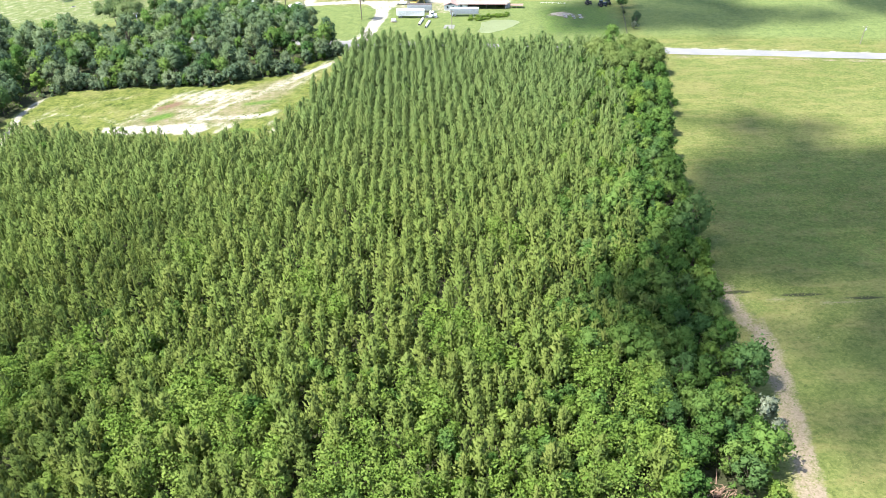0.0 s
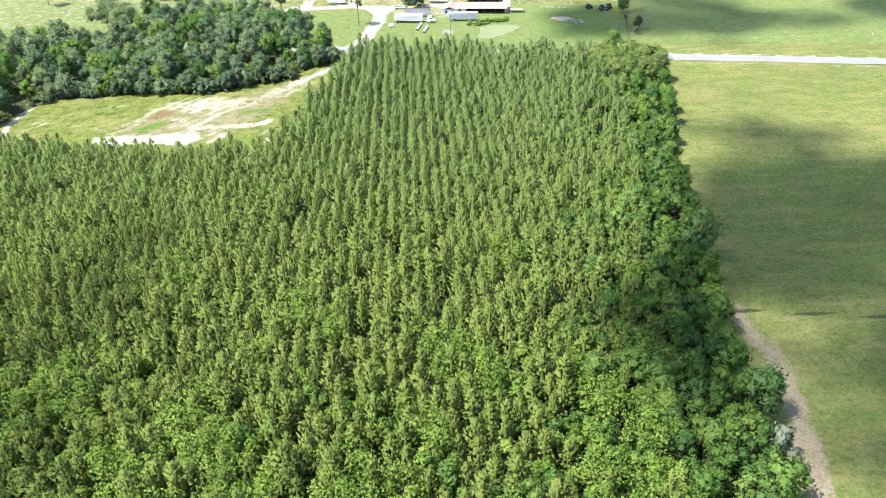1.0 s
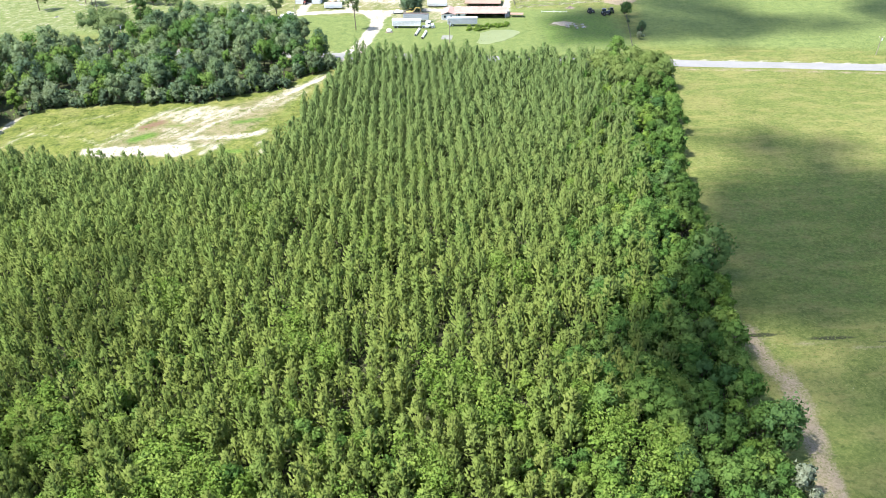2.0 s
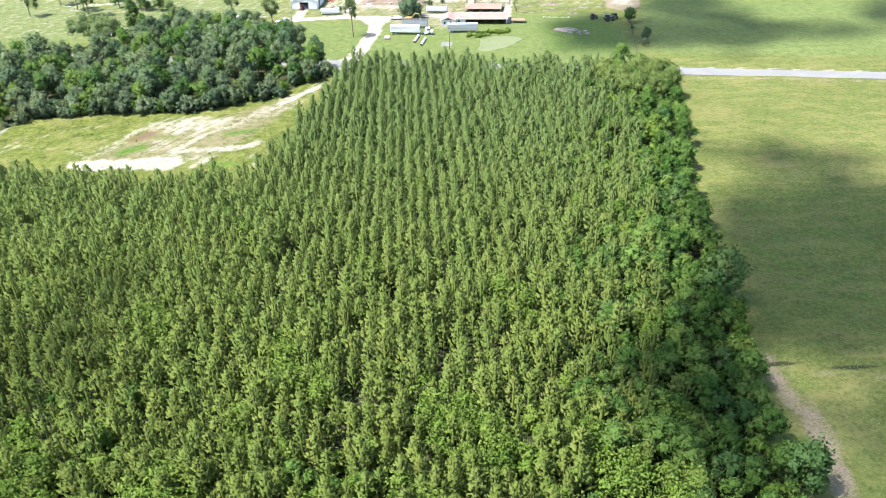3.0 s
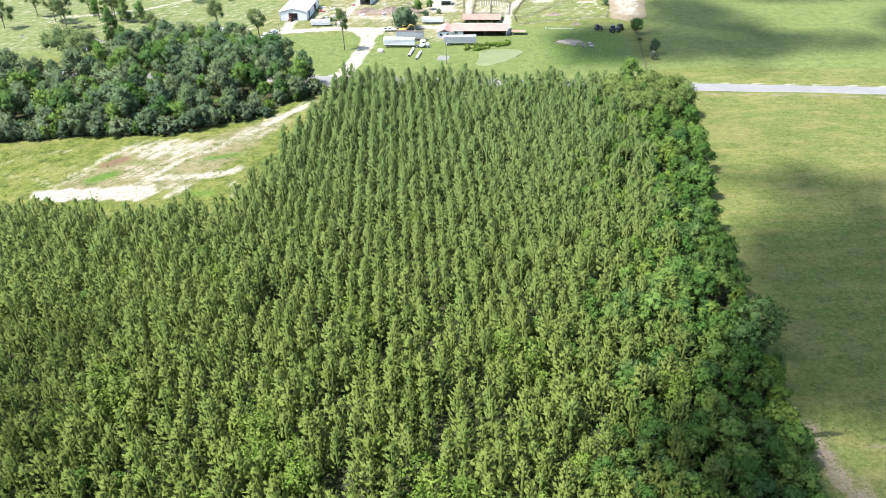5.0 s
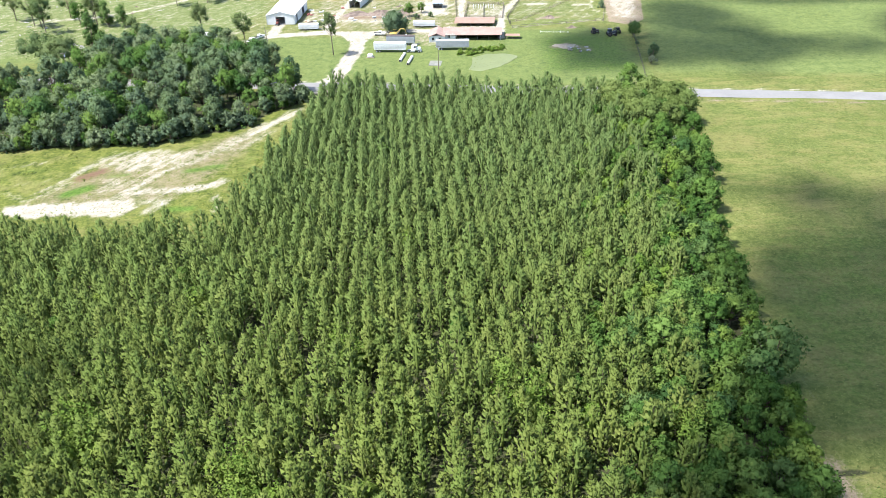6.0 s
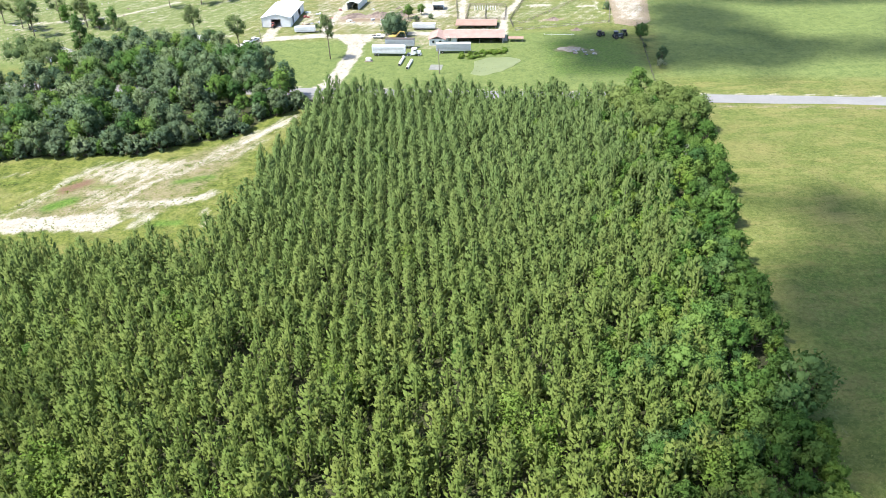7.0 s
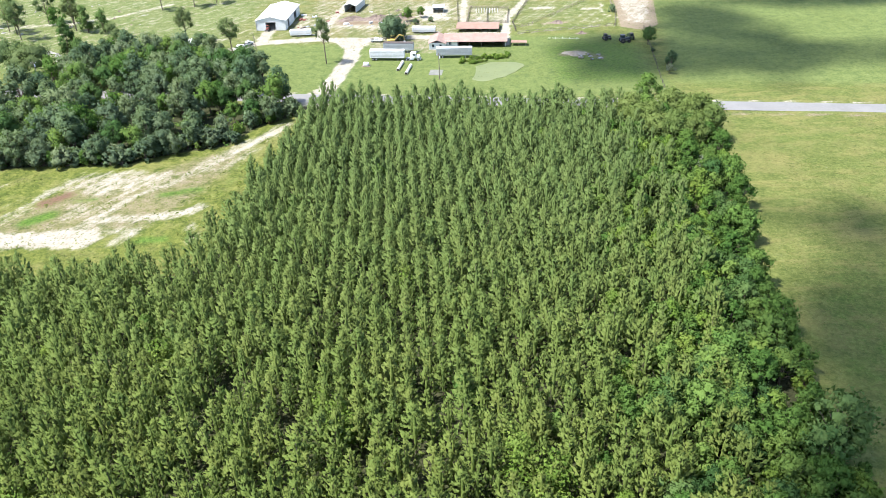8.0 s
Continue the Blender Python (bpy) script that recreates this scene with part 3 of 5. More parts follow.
def hardwood_rows(rng, leaves, height=11.0, spread=4.0, trunk_height=3.5, lobes=12, leaf=0.35):
    """A broadleaf tree: trunk, limbs to each bough, and a crown of uneven boughs, each a dense heart under leaf sprays."""
    wood = [cone_rows((0, 0, 0), (0.1, 0, trunk_height), 0.24, 0.17, 7)]
    centres, radii = [], []
    heavy, skew = rng.uniform(0, 6.28), rng.uniform(0.1, 0.35)
    for k in range(lobes):
        t = (k + 0.5) / lobes
        a = k * 2.4 + rng.uniform(-0.6, 0.6)
        reach = spread * 0.70 * math.sqrt(max(0.05, 1 - (2 * t - 0.75) ** 2 * 0.75)) * rng.uniform(0.5, 1.15) * (1 + skew * math.cos(a - heavy))
        if k == lobes - 1:
            reach *= 0.3
        z = trunk_height * 0.9 + (height - trunk_height) * (0.10 + 0.76 * t + rng.uniform(-0.05, 0.05))
        centres.append((reach * math.cos(a), reach * math.sin(a), z))
        radii.append(spread * rng.uniform(0.16, 0.40))
        wood.append(cone_rows((0.1, 0, trunk_height * (0.75 + 0.25 * t)), centres[-1], 0.11, 0.03, 4))
    centres, radii = np.array(centres), np.array(radii)
    pick = rng.choice(lobes, leaves, p=radii ** 2 / (radii ** 2).sum())
    way = unit(rng.normal(0, 1, (leaves, 3)) + (0, 0, 0.3))
    bumps = 1 + 0.26 * np.sin(way[:, 0] * 7 + pick) * np.sin(way[:, 1] * 6 + pick * 2)
    tallness = rng.uniform(0.75, 1.35, lobes)[pick]
    place = centres[pick] + way * (radii[pick] * bumps * (0.68 + 0.62 * rng.random(leaves) ** 1.6))[:, None] * np.stack([np.ones(leaves), np.ones(leaves), tallness], 1)
    middle = np.array((0, 0, trunk_height + (height - trunk_height) * 0.35))
    soft = unit(way * 0.8 + unit(place - middle) * 0.6 + (0, 0, 0.25))
    v, f, n = leaf_cards(rng, place, way, leaf * np.ones((leaves, 1)), soft)
    verts, tris, normals = [v], [f], [n]
    for c, r in zip(centres, radii):
        ball = BALL * rng.uniform(0.50, 0.72, (len(BALL), 1)) * r + c
        tris.append(BALL_TRIS + sum(len(x) for x in verts))
        verts.append(ball)
        normals.append(unit(BALL * 0.8 + unit(ball - middle) * 0.6 + (0, 0, 0.2)))
    return joined(wood), (np.concatenate(verts), np.concatenate(tris), np.concatenate(normals))


def hardwood_kinds():
    rng = np.random.default_rng(3)
    kinds = {}
    for name, material, leaves, args in (
            ("broad", LEAVES, 1350, (11.0, 4.4, 3.0, 22)), ("bright", LEAVES_BRIGHT, 900, (8.0, 2.9, 1.8, 15)), ("oak", LEAVES_DARK, 1350, (12.0, 5.2, 3.2, 26, 0.37)),
            ("grey", LEAVES_GREY, 1200, (7.5, 3.4, 2.0, 10)), ("shrub", LEAVES_WOOD, 380, (3.4, 2.0, 0.2, 8)), ("thin", LEAVES, 800, (11.5, 5.2, 3.5, 13, 0.40)), ("bush", LEAVES_BRIGHT, 330, (2.4, 2.2, 0.1, 10)), ("small", LEAVES, 900, (7.6, 2.9, 1.6, 15)), ("dome", LEAVES_WOOD, 3400, (8.6, 6.0, 1.4, 30)), ("woodland", LEAVES_WOOD, 1400, (11.5, 5.4, 2.0, 17, 0.40)), ("tall", LEAVES_TALL, 1400, (14.5, 5.0, 2.8, 19, 0.40)), ("big", LEAVES_PALE, 2600, (12.5, 5.0, 2.6, 26))):
        kinds[name] = []
        for _ in range(5 if name in ("broad", "bright", "oak", "small", "tall", "woodland") else 2):
            wood, (v, f, n) = hardwood_rows(rng, leaves, *args)
            kinds[name].append((mesh_from("trunk", *wood, BARK), mesh_from("crown", v, f, material, np.zeros(len(v)), n)))
    return kinds


KINDS = hardwood_kinds()
LABELS = {"woodland": "broadleaf woodland tree with a grey-green crown", "broad": "broadleaf tree with a full mid-green crown", "bright": "young broadleaf tree with bright yellow-green leaves",
          "oak": "broad oak with a dense dark green crown", "grey": "shrubby tree with pale grey-green leaves", "shrub": "low leafy green shrub",
          "bush": "low bright green bush growing by the pond", "thin": "open-crowned broadleaf tree with bare limbs showing", "small": "small broadleaf tree with a rounded mid-green crown",
          "dome": "spreading live oak with a low dense dark crown", "tall": "tall broadleaf tree with a narrow uneven crown", "big": "large broadleaf tree with pale yellow-green leaves"}
TREE_NAMES = {"woodland": "woodland_tree", "broad": "broadleaf_tree", "bright": "young_broadleaf_tree", "oak": "oak_tree", "grey": "willow_tree", "shrub": "shrub", "bush": "bush", "thin": "open_crowned_tree", "small": "small_broadleaf_tree", "dome": "spreading_oak", "tall": "tall_broadleaf_tree", "big": "large_broadleaf_tree"}


def hardwood(kind, x, y, size, turn, group=""):
    trunk, crown = KINDS[kind][int(turn * 97) % len(KINDS[kind])]
    tree = thing(TREE_NAMES[kind], (x, y, -0.2), LABELS[kind], "shrub" if kind in ("shrub", "bush") else "tree", group, turn, size)
    part("trunk", trunk, BARK, tree)
    part("crown", crown, None, tree)
    return tree


def scatter(polygon, spacing, seed):
    """Uneven places inside a polygon, none closer than about the spacing."""
    rng = np.random.default_rng(seed)
    px, py = np.array(polygon).T
    gx, gy = np.meshgrid(np.arange(px.min(), px.max(), spacing), np.arange(py.min(), py.max(), spacing))
    gx = gx + rng.uniform(-0.38, 0.38, gx.shape) * spacing
    gy = gy + rng.uniform(-0.38, 0.38, gy.shape) * spacing
    keep = inside(gx, gy, polygon)
    return np.stack([gx[keep], gy[keep]], 1), rng


def build_edge_wood():
    """The broadleaf strip between the pines and the field."""
    rng = np.random.default_rng(8)
    for x, y in SELF_SOWN:
        kind = "bright" if rng.random() < (0.7 if y < 150 else 0.3) else "small"
        if uv(x, y)[0] > 6 and 132 < y < 205:
            kind = rng.choice(["small", "broad", "oak"], p=[0.35, 0.25, 0.4])
        hardwood(kind, x, y, rng.uniform(0.7, 1.08) * (0.72 if kind == "oak" else 1.0), rng.uniform(0, 6.28), "self-sown trees among the pines")
    places, rng = scatter([xy(19, 88), xy(36, 88), xy(33, 190), xy(31.5, 205), xy(31, 250), xy(33, 265), xy(34, 336), xy(19, 336)], 4.4, 8)
    for x, y in places:
        u, v = uv(x, y)
        if math.hypot(x - 64, y - 184) < 4 or math.hypot(x - BRUSH[0], y - BRUSH[1]) < 5:
            continue
        kind = rng.choice(["broad", "oak", "bright", "small"], p=[0.42, 0.14, 0.2, 0.24])
        size = {"broad": rng.uniform(0.6, 0.92), "oak": rng.uniform(0.5, 0.72), "bright": rng.uniform(0.75, 1.1), "small": rng.uniform(0.8, 1.15)}[kind]
        if v > 306:
            continue
        hardwood(kind, x, y, size, rng.uniform(0, 6.28), "trees along the field edge")
    # the outermost trees, one beside the other
    for k in range(62):
        v = 94 + 3.5 * k + rng.uniform(-1.2, 1.2)
        u = np.interp(v, [94, 112, 152, 178, 213, 231, 246, 266, 303, 320], [38.4, 38, 36.0, 35.0, 34.4, 32.8, 33.0, 34.8, 36.5, 36.5]) + rng.uniform(-1.0, 0.7)
        if math.hypot(xy(u, v)[0] - 64, xy(u, v)[1] - 184) > 5:
            hardwood(rng.choice(["small", "broad", "bright"], p=[0.2, 0.1, 0.7] if v < 126 else [0.5, 0.3, 0.2]), *xy(u, v), rng.uniform(0.62, 0.95), rng.uniform(0, 6.28), "trees along the field edge")
    # trees that stand out along the edge
    for kind, x, y, size, turn in (("oak", 64.2, 183.5, 1.2, 1.0), ("bright", 63.5, 172.5, 0.95, 2.0), ("oak", 60.8, 180.6, 0.9, 4.1), ("small", 66.0, 187.5, 0.6, 0.7), ("small", 67.2, 179.5, 0.5, 2.7), ("oak", 60.2, 128.0, 1.0, 3.0), ("grey", 59.4, 117.5, 1.05, 0.4), ("thin", 55.2, 106.6, 0.95, 4.0), ("broad", 53.2, 108.6, 0.8, 1.0),
                                   ("oak", 75.0, 277.0, 0.85, 5.0), ("grey", 76.0, 287.0, 0.85, 2.2), ("broad", 73.0, 337.0, 1.1, 2.7)) + tuple(
            ("big" if k % 4 else "broad", *xy(13.5 + 5.2 * (k % 5) + 1.3 * math.sin(k * 3.0), 311 + 6.2 * (k // 5) + 1.2 * math.cos(k * 5.0)), 0.8 + 0.25 * abs(math.sin(k * 2.3)), k * 1.7) for k in range(20)):
        hardwood(kind, x, y, size, turn, "trees along the field edge")


build_edge_wood()


def build_belt():
    """The wood between the clearing and the road, and west of the sandy track."""
    places, rng = scatter(BELT, 8.0, 14)
    for x, y in places:
        if x < -132 - (y - 100) * 0.55 or (uv(x, y)[0] < -158 and uv(x, y)[1] > 335):
            continue
        kind = rng.choice(["woodland", "oak", "thin", "tall", "bright", "broad", "grey"], p=[0.26, 0.16, 0.14, 0.26, 0.06, 0.09, 0.03])
        hardwood(kind, x, y, rng.uniform(0.66, 1.22), rng.uniform(0, 6.28), "trees of the wood by the road")
    places, rng = scatter([(-140, 374), (-58, 363), (-60, 388), (-82, 404), (-112, 418), (-140, 400)], 7.4, 15)
    for x, y in places:
        kind = rng.choice(["woodland", "oak", "thin", "tall", "bright"], p=[0.3, 0.25, 0.15, 0.25, 0.05])
        hardwood(kind, x, y, rng.uniform(0.75, 1.15), rng.uniform(0, 6.28), "trees of the wood by the road")
    for k in range(17):
        for v, kind in ((339.5, "tall"), (356.5, "woodland")):
            u = -225 + 8.6 * k + 2.0 * math.sin(k * 2.7 + v)
            if u < -96 - (v - 339) * 0.9 and u > (-225 if v < 350 else -195):
                hardwood(kind, *xy(u, v + 0.8 * math.sin(k * 5.1)), (0.85 if u > -158 else 0.62) + 0.2 * math.sin(k * 1.9) ** 2, k * 0.9 + v, "trees of the wood by the road")
    for k in range(120):
        u = -200 + 103 * k / 119
        v = np.interp(u, *zip(*BELT_FOOT)) + 1.8
        x, y = xy(u + rng.uniform(-1.5, 1.5), v + rng.uniform(-2.4, 3.6))
        kind = rng.choice(["shrub", "small", "bright", "woodland"], p=[0.62, 0.2, 0.06, 0.12])
        size = {"shrub": rng.uniform(0.5, 1.9), "small": rng.uniform(0.35, 0.85), "bright": rng.uniform(0.3, 0.7), "woodland": rng.uniform(0.4, 0.75)}[kind]
        hardwood(kind, x, y, size, rng.uniform(0, 6.28), "shrubs along the clearing")


build_belt()


def build_undergrowth():
    """Leafy undergrowth below the pines and along the edges of the woods."""
    rng = np.random.default_rng(21)
    n = 3400
    x, y = rng.uniform(-220, 90, n * 3), rng.uniform(88, 345, n * 3)
    keep = (inside(x, y, PINES) | inside(x, y, EDGE) | inside(x, y, BELT)) & (x > -120 - (y - 100) * 0.5)
    x, y = x[keep][:n], y[keep][:n]
    count = 12
    size = rng.uniform(0.8, 2.2, len(x))
    way = unit(rng.normal(0, 1, (len(x) * count, 3)) + (0, 0, 0.5))
    base = np.stack([x, y, size * 0.4], 1).repeat(count, 0)
    place = base + way * size.repeat(count)[:, None] * (0.9, 0.9, 0.8)
    v, f, nrm = leaf_cards(rng, place, way, 0.45 * np.ones((len(place), 1)), unit(way + (0, 0, 0.6)))
    tagged(new("undergrowth", mesh_from("undergrowth", v, f, LEAVES, rng.random(len(x)).repeat(count * 3), nrm)),
           "leafy green undergrowth on the shaded woodland floor", "undergrowth", kind="stuff")


build_undergrowth()


# ---- clouds: unseen fair-weather cumulus that drift between the sun and the fields, and one added to dim the west ----
CLOUD_WHITE = plain("cloud_white", (0.85, 0.86, 0.88), (0.93, 0.93, 0.94), 0.02, 1.0)


def cloud(shade, height, seed):
    """A cloud of many small puffs, thin at its rim. shade: the ovals (x, y, half length, half width, turn, thickness) that it covers, seen along the sun."""
    rng = np.random.default_rng(seed)
    verts, faces, count = [], [], 0
    for cx, cy, a, b, turn, thick in shade:
        number = int(thick * a * b * 3.14 / 10.2)
        r = np.sqrt(rng.random(number)) * rng.uniform(0.72, 1.15, number)
        q = rng.random(number) * 2 * np.pi
        for px, py in zip(a * r * np.cos(q), b * r * np.sin(q)):
            x, y = cx + px * math.cos(turn) - py * math.sin(turn), cy + px * math.sin(turn) + py * math.cos(turn)
            z = height + rng.uniform(0, 18)
            shift = z / sun_way.z
            verts.append(BALL * rng.uniform(2.0, 3.6) + (x + sun_way.x * shift, y + sun_way.y * shift, z))
            faces.append(BALL_TRIS + count)
            count += len(BALL)
    me = mesh_from("cloud", np.concatenate(verts), np.concatenate(faces), CLOUD_WHITE)
    return tagged(new("cloud", me), "unseen white fair-weather cloud placed high above to shade the ground", "cloud")


cloud([(112, 207, 38, 37, 0, 1.25), (165, 200, 48, 42, 0, 1.4), (110, 258, 28, 11, -0.15, 0.6), (82, 199, 16, 26, 0, 1.2), (98, 174, 40, 13, 0, 0.8), (54, 151, 11, 20, -0.15, 0.8), (54, 152, 19, 30, -0.15, 0.45), (105, 139, 26, 17, 0, 1.0), (94, 126, 30, 34, 0, 0.35), (175, 145, 45, 30, 0, 1.1), (220, 215, 40, 60, 0, 1.2)], 1500, 1)
cloud([(128, 414, 27, 56, 0, 0.85), (98, 381, 24, 15, 0, 0.6), (160, 386, 44, 15, -0.1, 0.55), (205, 466, 62, 18, 0, 1.2), (80, 394, 28, 26, 0, 1.0), (70, 376, 20, 15, 0, 0.6), (230, 400, 28, 32, 0, 1.1)], 1560, 2)
# Thin extra cloud, added only to darken the western pines.
cloud([(-82, 130, 32, 80, 0, 0.13), (-88, 120, 20, 60, 0, 0.06)], 1540, 3)


def build_dead_brush():
    """A pile of reddish dead branches at the edge of the wood."""
    rng = np.random.default_rng(4)
    pile = thing("dead_brush_pile", (*BRUSH, -0.1), "tangled pile of reddish-brown dead branches", "brush pile")
    for k in range(70):
        q, r = rng.uniform(0, 6.28), rng.uniform(0.2, 3.0)
        x, y = r * math.cos(q), r * math.sin(q)
        end = (x + rng.normal(0, 1.2), y + rng.normal(0, 1.2), rng.uniform(0.3, 1.8))
        part("branch", mesh_from("branch", *cone_rows((x, y, 0), end, 0.09, 0.03, 4), DEAD_WOOD), None, pile)


DEAD_WOOD = plain("dead_branches", (0.20, 0.12, 0.085), (0.36, 0.24, 0.175), 2.0, 0.9)
build_dead_brush()


def build_grass_clumps():
    """Low coarse grass tufts that lie flat in the pasture, the clearing and the farm grass."""
    rng = np.random.default_rng(31)
    n = 300000
    x, y = rng.uniform(-230, 190, n), rng.uniform(92, 520, n)
    field = (uv(x, y)[0] > 40) & (uv(x, y)[1] < 342) & (x < 60 + (y - 60) * 0.55)
    far = (uv(x, y)[1] > 356) & (rng.random(n) < 0.4)
    meadow = inside(x, y, CLEARING) & (rng.random(n) < 0.8)
    keep = field | far | meadow
    x, y = x[keep], y[keep]
    patch = np.sin(x * 0.09 + 0.7) * np.sin(y * 0.075 + x * 0.02) + rng.normal(0, 0.6, len(x))
    x, y = x[patch > 0.1], y[patch > 0.1]
    z = 0.12 * np.sin(x * 0.071 + 1.3) * np.sin(y * 0.053) - 0.15
    verts = []
    for k in range(2):
        a = -TURN + rng.normal(0, 0.5, len(x)) + (0, 0.7)[k]
        long, wide = rng.uniform(0.2, 0.75, len(x)), rng.uniform(0.08, 0.22, len(x)) * rng.choice([-1, 1], len(x))
        dx, dy = np.cos(a) * long * 0.5, np.sin(a) * long * 0.5
        verts.append(np.stack([np.stack([x - dx, y - dy, z + 0.01], 1), np.stack([x + dx, y + dy, z + 0.03], 1), np.stack([x - dy / long * wide * 2, y + dx / long * wide * 2, z + rng.uniform(0.06, 0.14, len(x))], 1)], 1))
    verts = np.concatenate(verts).reshape(-1, 3)
    normals = np.repeat(unit(np.array((0, 0, 1.0)) + rng.normal(0, 0.12, (len(verts) // 3, 3)))[:, None, :], 3, 1).reshape(-1, 3)
    verts, normals = faced(verts, normals, 3)
    tagged(new("grass_clump", mesh_from("grass_clump", verts, np.arange(len(verts)).reshape(-1, 3), GRASS_CLUMP, np.repeat(rng.random(len(verts) // 3), 3), normals)),
           "coarse olive-green grass clumps scattered through the pasture", "grass", kind="stuff")


GRASS_CLUMP = leaf_material("coarse_grass", (0.050, 0.070, 0.020), (0.085, 0.105, 0.030), (0.150, 0.148, 0.058), 0.1)
build_grass_clumps()


def build_saplings():
    """Patches of bright broadleaf saplings that grow up between the pines."""
    rng = np.random.default_rng(77)
    n = 9000
    x, y = rng.uniform(-110, 45, n), rng.uniform(90, 240, n)
    keep = inside(x, y, PINES) & thicket(x, y) & (x > -84 - (y - 100) * 0.5)
    x, y = x[keep][:950], y[keep][:950]
    count = 130
    high = rng.uniform(5.0, 10.0, len(x))
    way = unit(rng.normal(0, 1, (len(x) * count, 3)) + (0, 0, 0.35))
    base = np.stack([x, y, high * 0.66], 1).repeat(count, 0)
    bumps = 1 + 0.3 * np.sin(way[:, 0] * 6 + base[:, 0]) * np.sin(way[:, 1] * 5 + base[:, 1])
    place = base + way * (bumps * (0.7 + 0.3 * rng.random(len(way))))[:, None] * np.stack([high * 0.24, high * 0.24, high * 0.34], 1).repeat(count, 0)
    v, f, nrm = leaf_cards(rng, place, way, 0.32 * np.ones((len(place), 1)), unit(way + (0, 0, 0.5)))
    tagged(new("saplings", mesh_from("saplings", v, f, LEAVES_BRIGHT, rng.random(len(x)).repeat(count * 3), nrm)),
           "bright green broadleaf saplings crowding between the pines", "saplings", kind="stuff")


build_saplings()


def build_weeds():
    """Tall yellow-olive weeds in the clearing, thickest along the foot of the pines."""
    rng = np.random.default_rng(55)
    n = 40000
    x, y = rng.uniform(-170, -30, n), rng.uniform(215, 345, n)
    near = area(x, y, PINES, 9)
    wave = np.sin(x * 0.35 + 1.0) * np.sin(y * 0.29 + 0.06 * x)
    keep = inside(x, y, CLEARING) & (rng.random(n) < 0.01 + 0.05 * (wave > 0.3) + 0.5 * near)
    x, y = x[keep], y[keep]
    count = 7
    size = rng.uniform(0.25, 0.7, len(x)) * (1 + 0.6 * (rng.random(len(x)) < 0.1))
    way = unit(rng.normal(0, 1, (len(x) * count, 3)) + (0, 0, 0.8))
    base = np.stack([x, y, -0.15 + size * 0.15], 1).repeat(count, 0)
    place = base + way * size.repeat(count)[:, None] * (0.9, 0.9, 0.6)
    v, f, nrm = leaf_cards(rng, place, way, 0.22 * np.ones((len(place), 1)), unit(way * 0.4 + (0, 0, 1.0)))
    tagged(new("weeds", mesh_from("weeds", v, f, WEED_LEAVES, rng.random(len(x)).repeat(count * 3), nrm)),
           "tall yellow-green weeds standing in the sandy clearing", "weeds", kind="stuff")


WEED_LEAVES = leaf_material("weed_leaves", (0.075, 0.105, 0.022), (0.125, 0.155, 0.034), (0.190, 0.195, 0.058), 0.3)
build_weeds()


# ---- the farmyard north of the road ----
WHITE_METAL = plain("white_sheet_metal", (0.55, 0.55, 0.545), (0.69, 0.69, 0.685), 0.4, 0.6, 0.05)
PALE_METAL = plain("pale_grey_sheet_metal", (0.40, 0.42, 0.44), (0.52, 0.54, 0.55), 0.4, 0.5, 0.1)
GREY_METAL = plain("dull_grey_metal", (0.27, 0.285, 0.29), (0.40, 0.41, 0.415), 0.6, 0.6, 0.1)
SLOT_GREY = plain("slot_shade_and_sheet_grey", (0.22, 0.225, 0.23), (0.32, 0.325, 0.33), 0.8, 0.7)
RUST_ROOF = plain("faded_red_roof", (0.20, 0.125, 0.10), (0.30, 0.21, 0.175), 0.35, 0.7)
TAN_ROOF = plain("rusty_tan_roof", (0.17, 0.105, 0.078), (0.27, 0.180, 0.140), 0.35, 0.85)
BLUE_ROOF = plain("pale_blue_roof", (0.38, 0.46, 0.52), (0.52, 0.58, 0.62), 0.35, 0.5)
WHITE_PAINT = plain("white_paint", (0.62, 0.61, 0.58), (0.76, 0.75, 0.72), 0.7, 0.6)
# Near-black that paints the shade inside bays, pipe ends and truck beds.
DARK = plain("hollow_shade_black", (0.012, 0.012, 0.012), (0.03, 0.028, 0.025), 0.8, 0.9)
WOOD = plain("weathered_wood", (0.12, 0.095, 0.07), (0.26, 0.22, 0.18), 1.5, 0.9)
DARK_WOOD = plain("old_dark_wood", (0.05, 0.045, 0.035), (0.11, 0.095, 0.075), 1.5, 0.9)
RUBBER = plain("tyre_rubber", (0.012, 0.012, 0.012), (0.03, 0.03, 0.03), 3.0, 0.8)
GLASS = plain("dark_window_glass", (0.02, 0.025, 0.03), (0.04, 0.05, 0.06), 1.0, 0.12)
CONCRETE = plain("pale_concrete", (0.40, 0.39, 0.37), (0.56, 0.55, 0.52), 0.8, 0.9)
WEATHERED = plain("stained_concrete", (0.10, 0.105, 0.09), (0.19, 0.185, 0.165), 0.5, 0.95)
PALE_BRUSH = plain("bleached_brush", (0.20, 0.19, 0.16), (0.34, 0.33, 0.30), 1.5, 0.95)
YELLOW = plain("worn_yellow_paint", (0.38, 0.27, 0.07), (0.50, 0.37, 0.11), 1.5, 0.5)
RED = plain("faded_red_paint", (0.20, 0.05, 0.04), (0.30, 0.10, 0.08), 1.5, 0.5)
BLUE = plain("dark_blue_paint", (0.03, 0.035, 0.045), (0.06, 0.07, 0.085), 1.5, 0.4)
DARK_STEEL = plain("rusty_dark_steel", (0.045, 0.035, 0.03), (0.10, 0.08, 0.07), 1.5, 0.7)
RUBBLE = plain("earth_and_rubble", (0.095, 0.070, 0.056), (0.23, 0.180, 0.148), 1.2, 0.95)
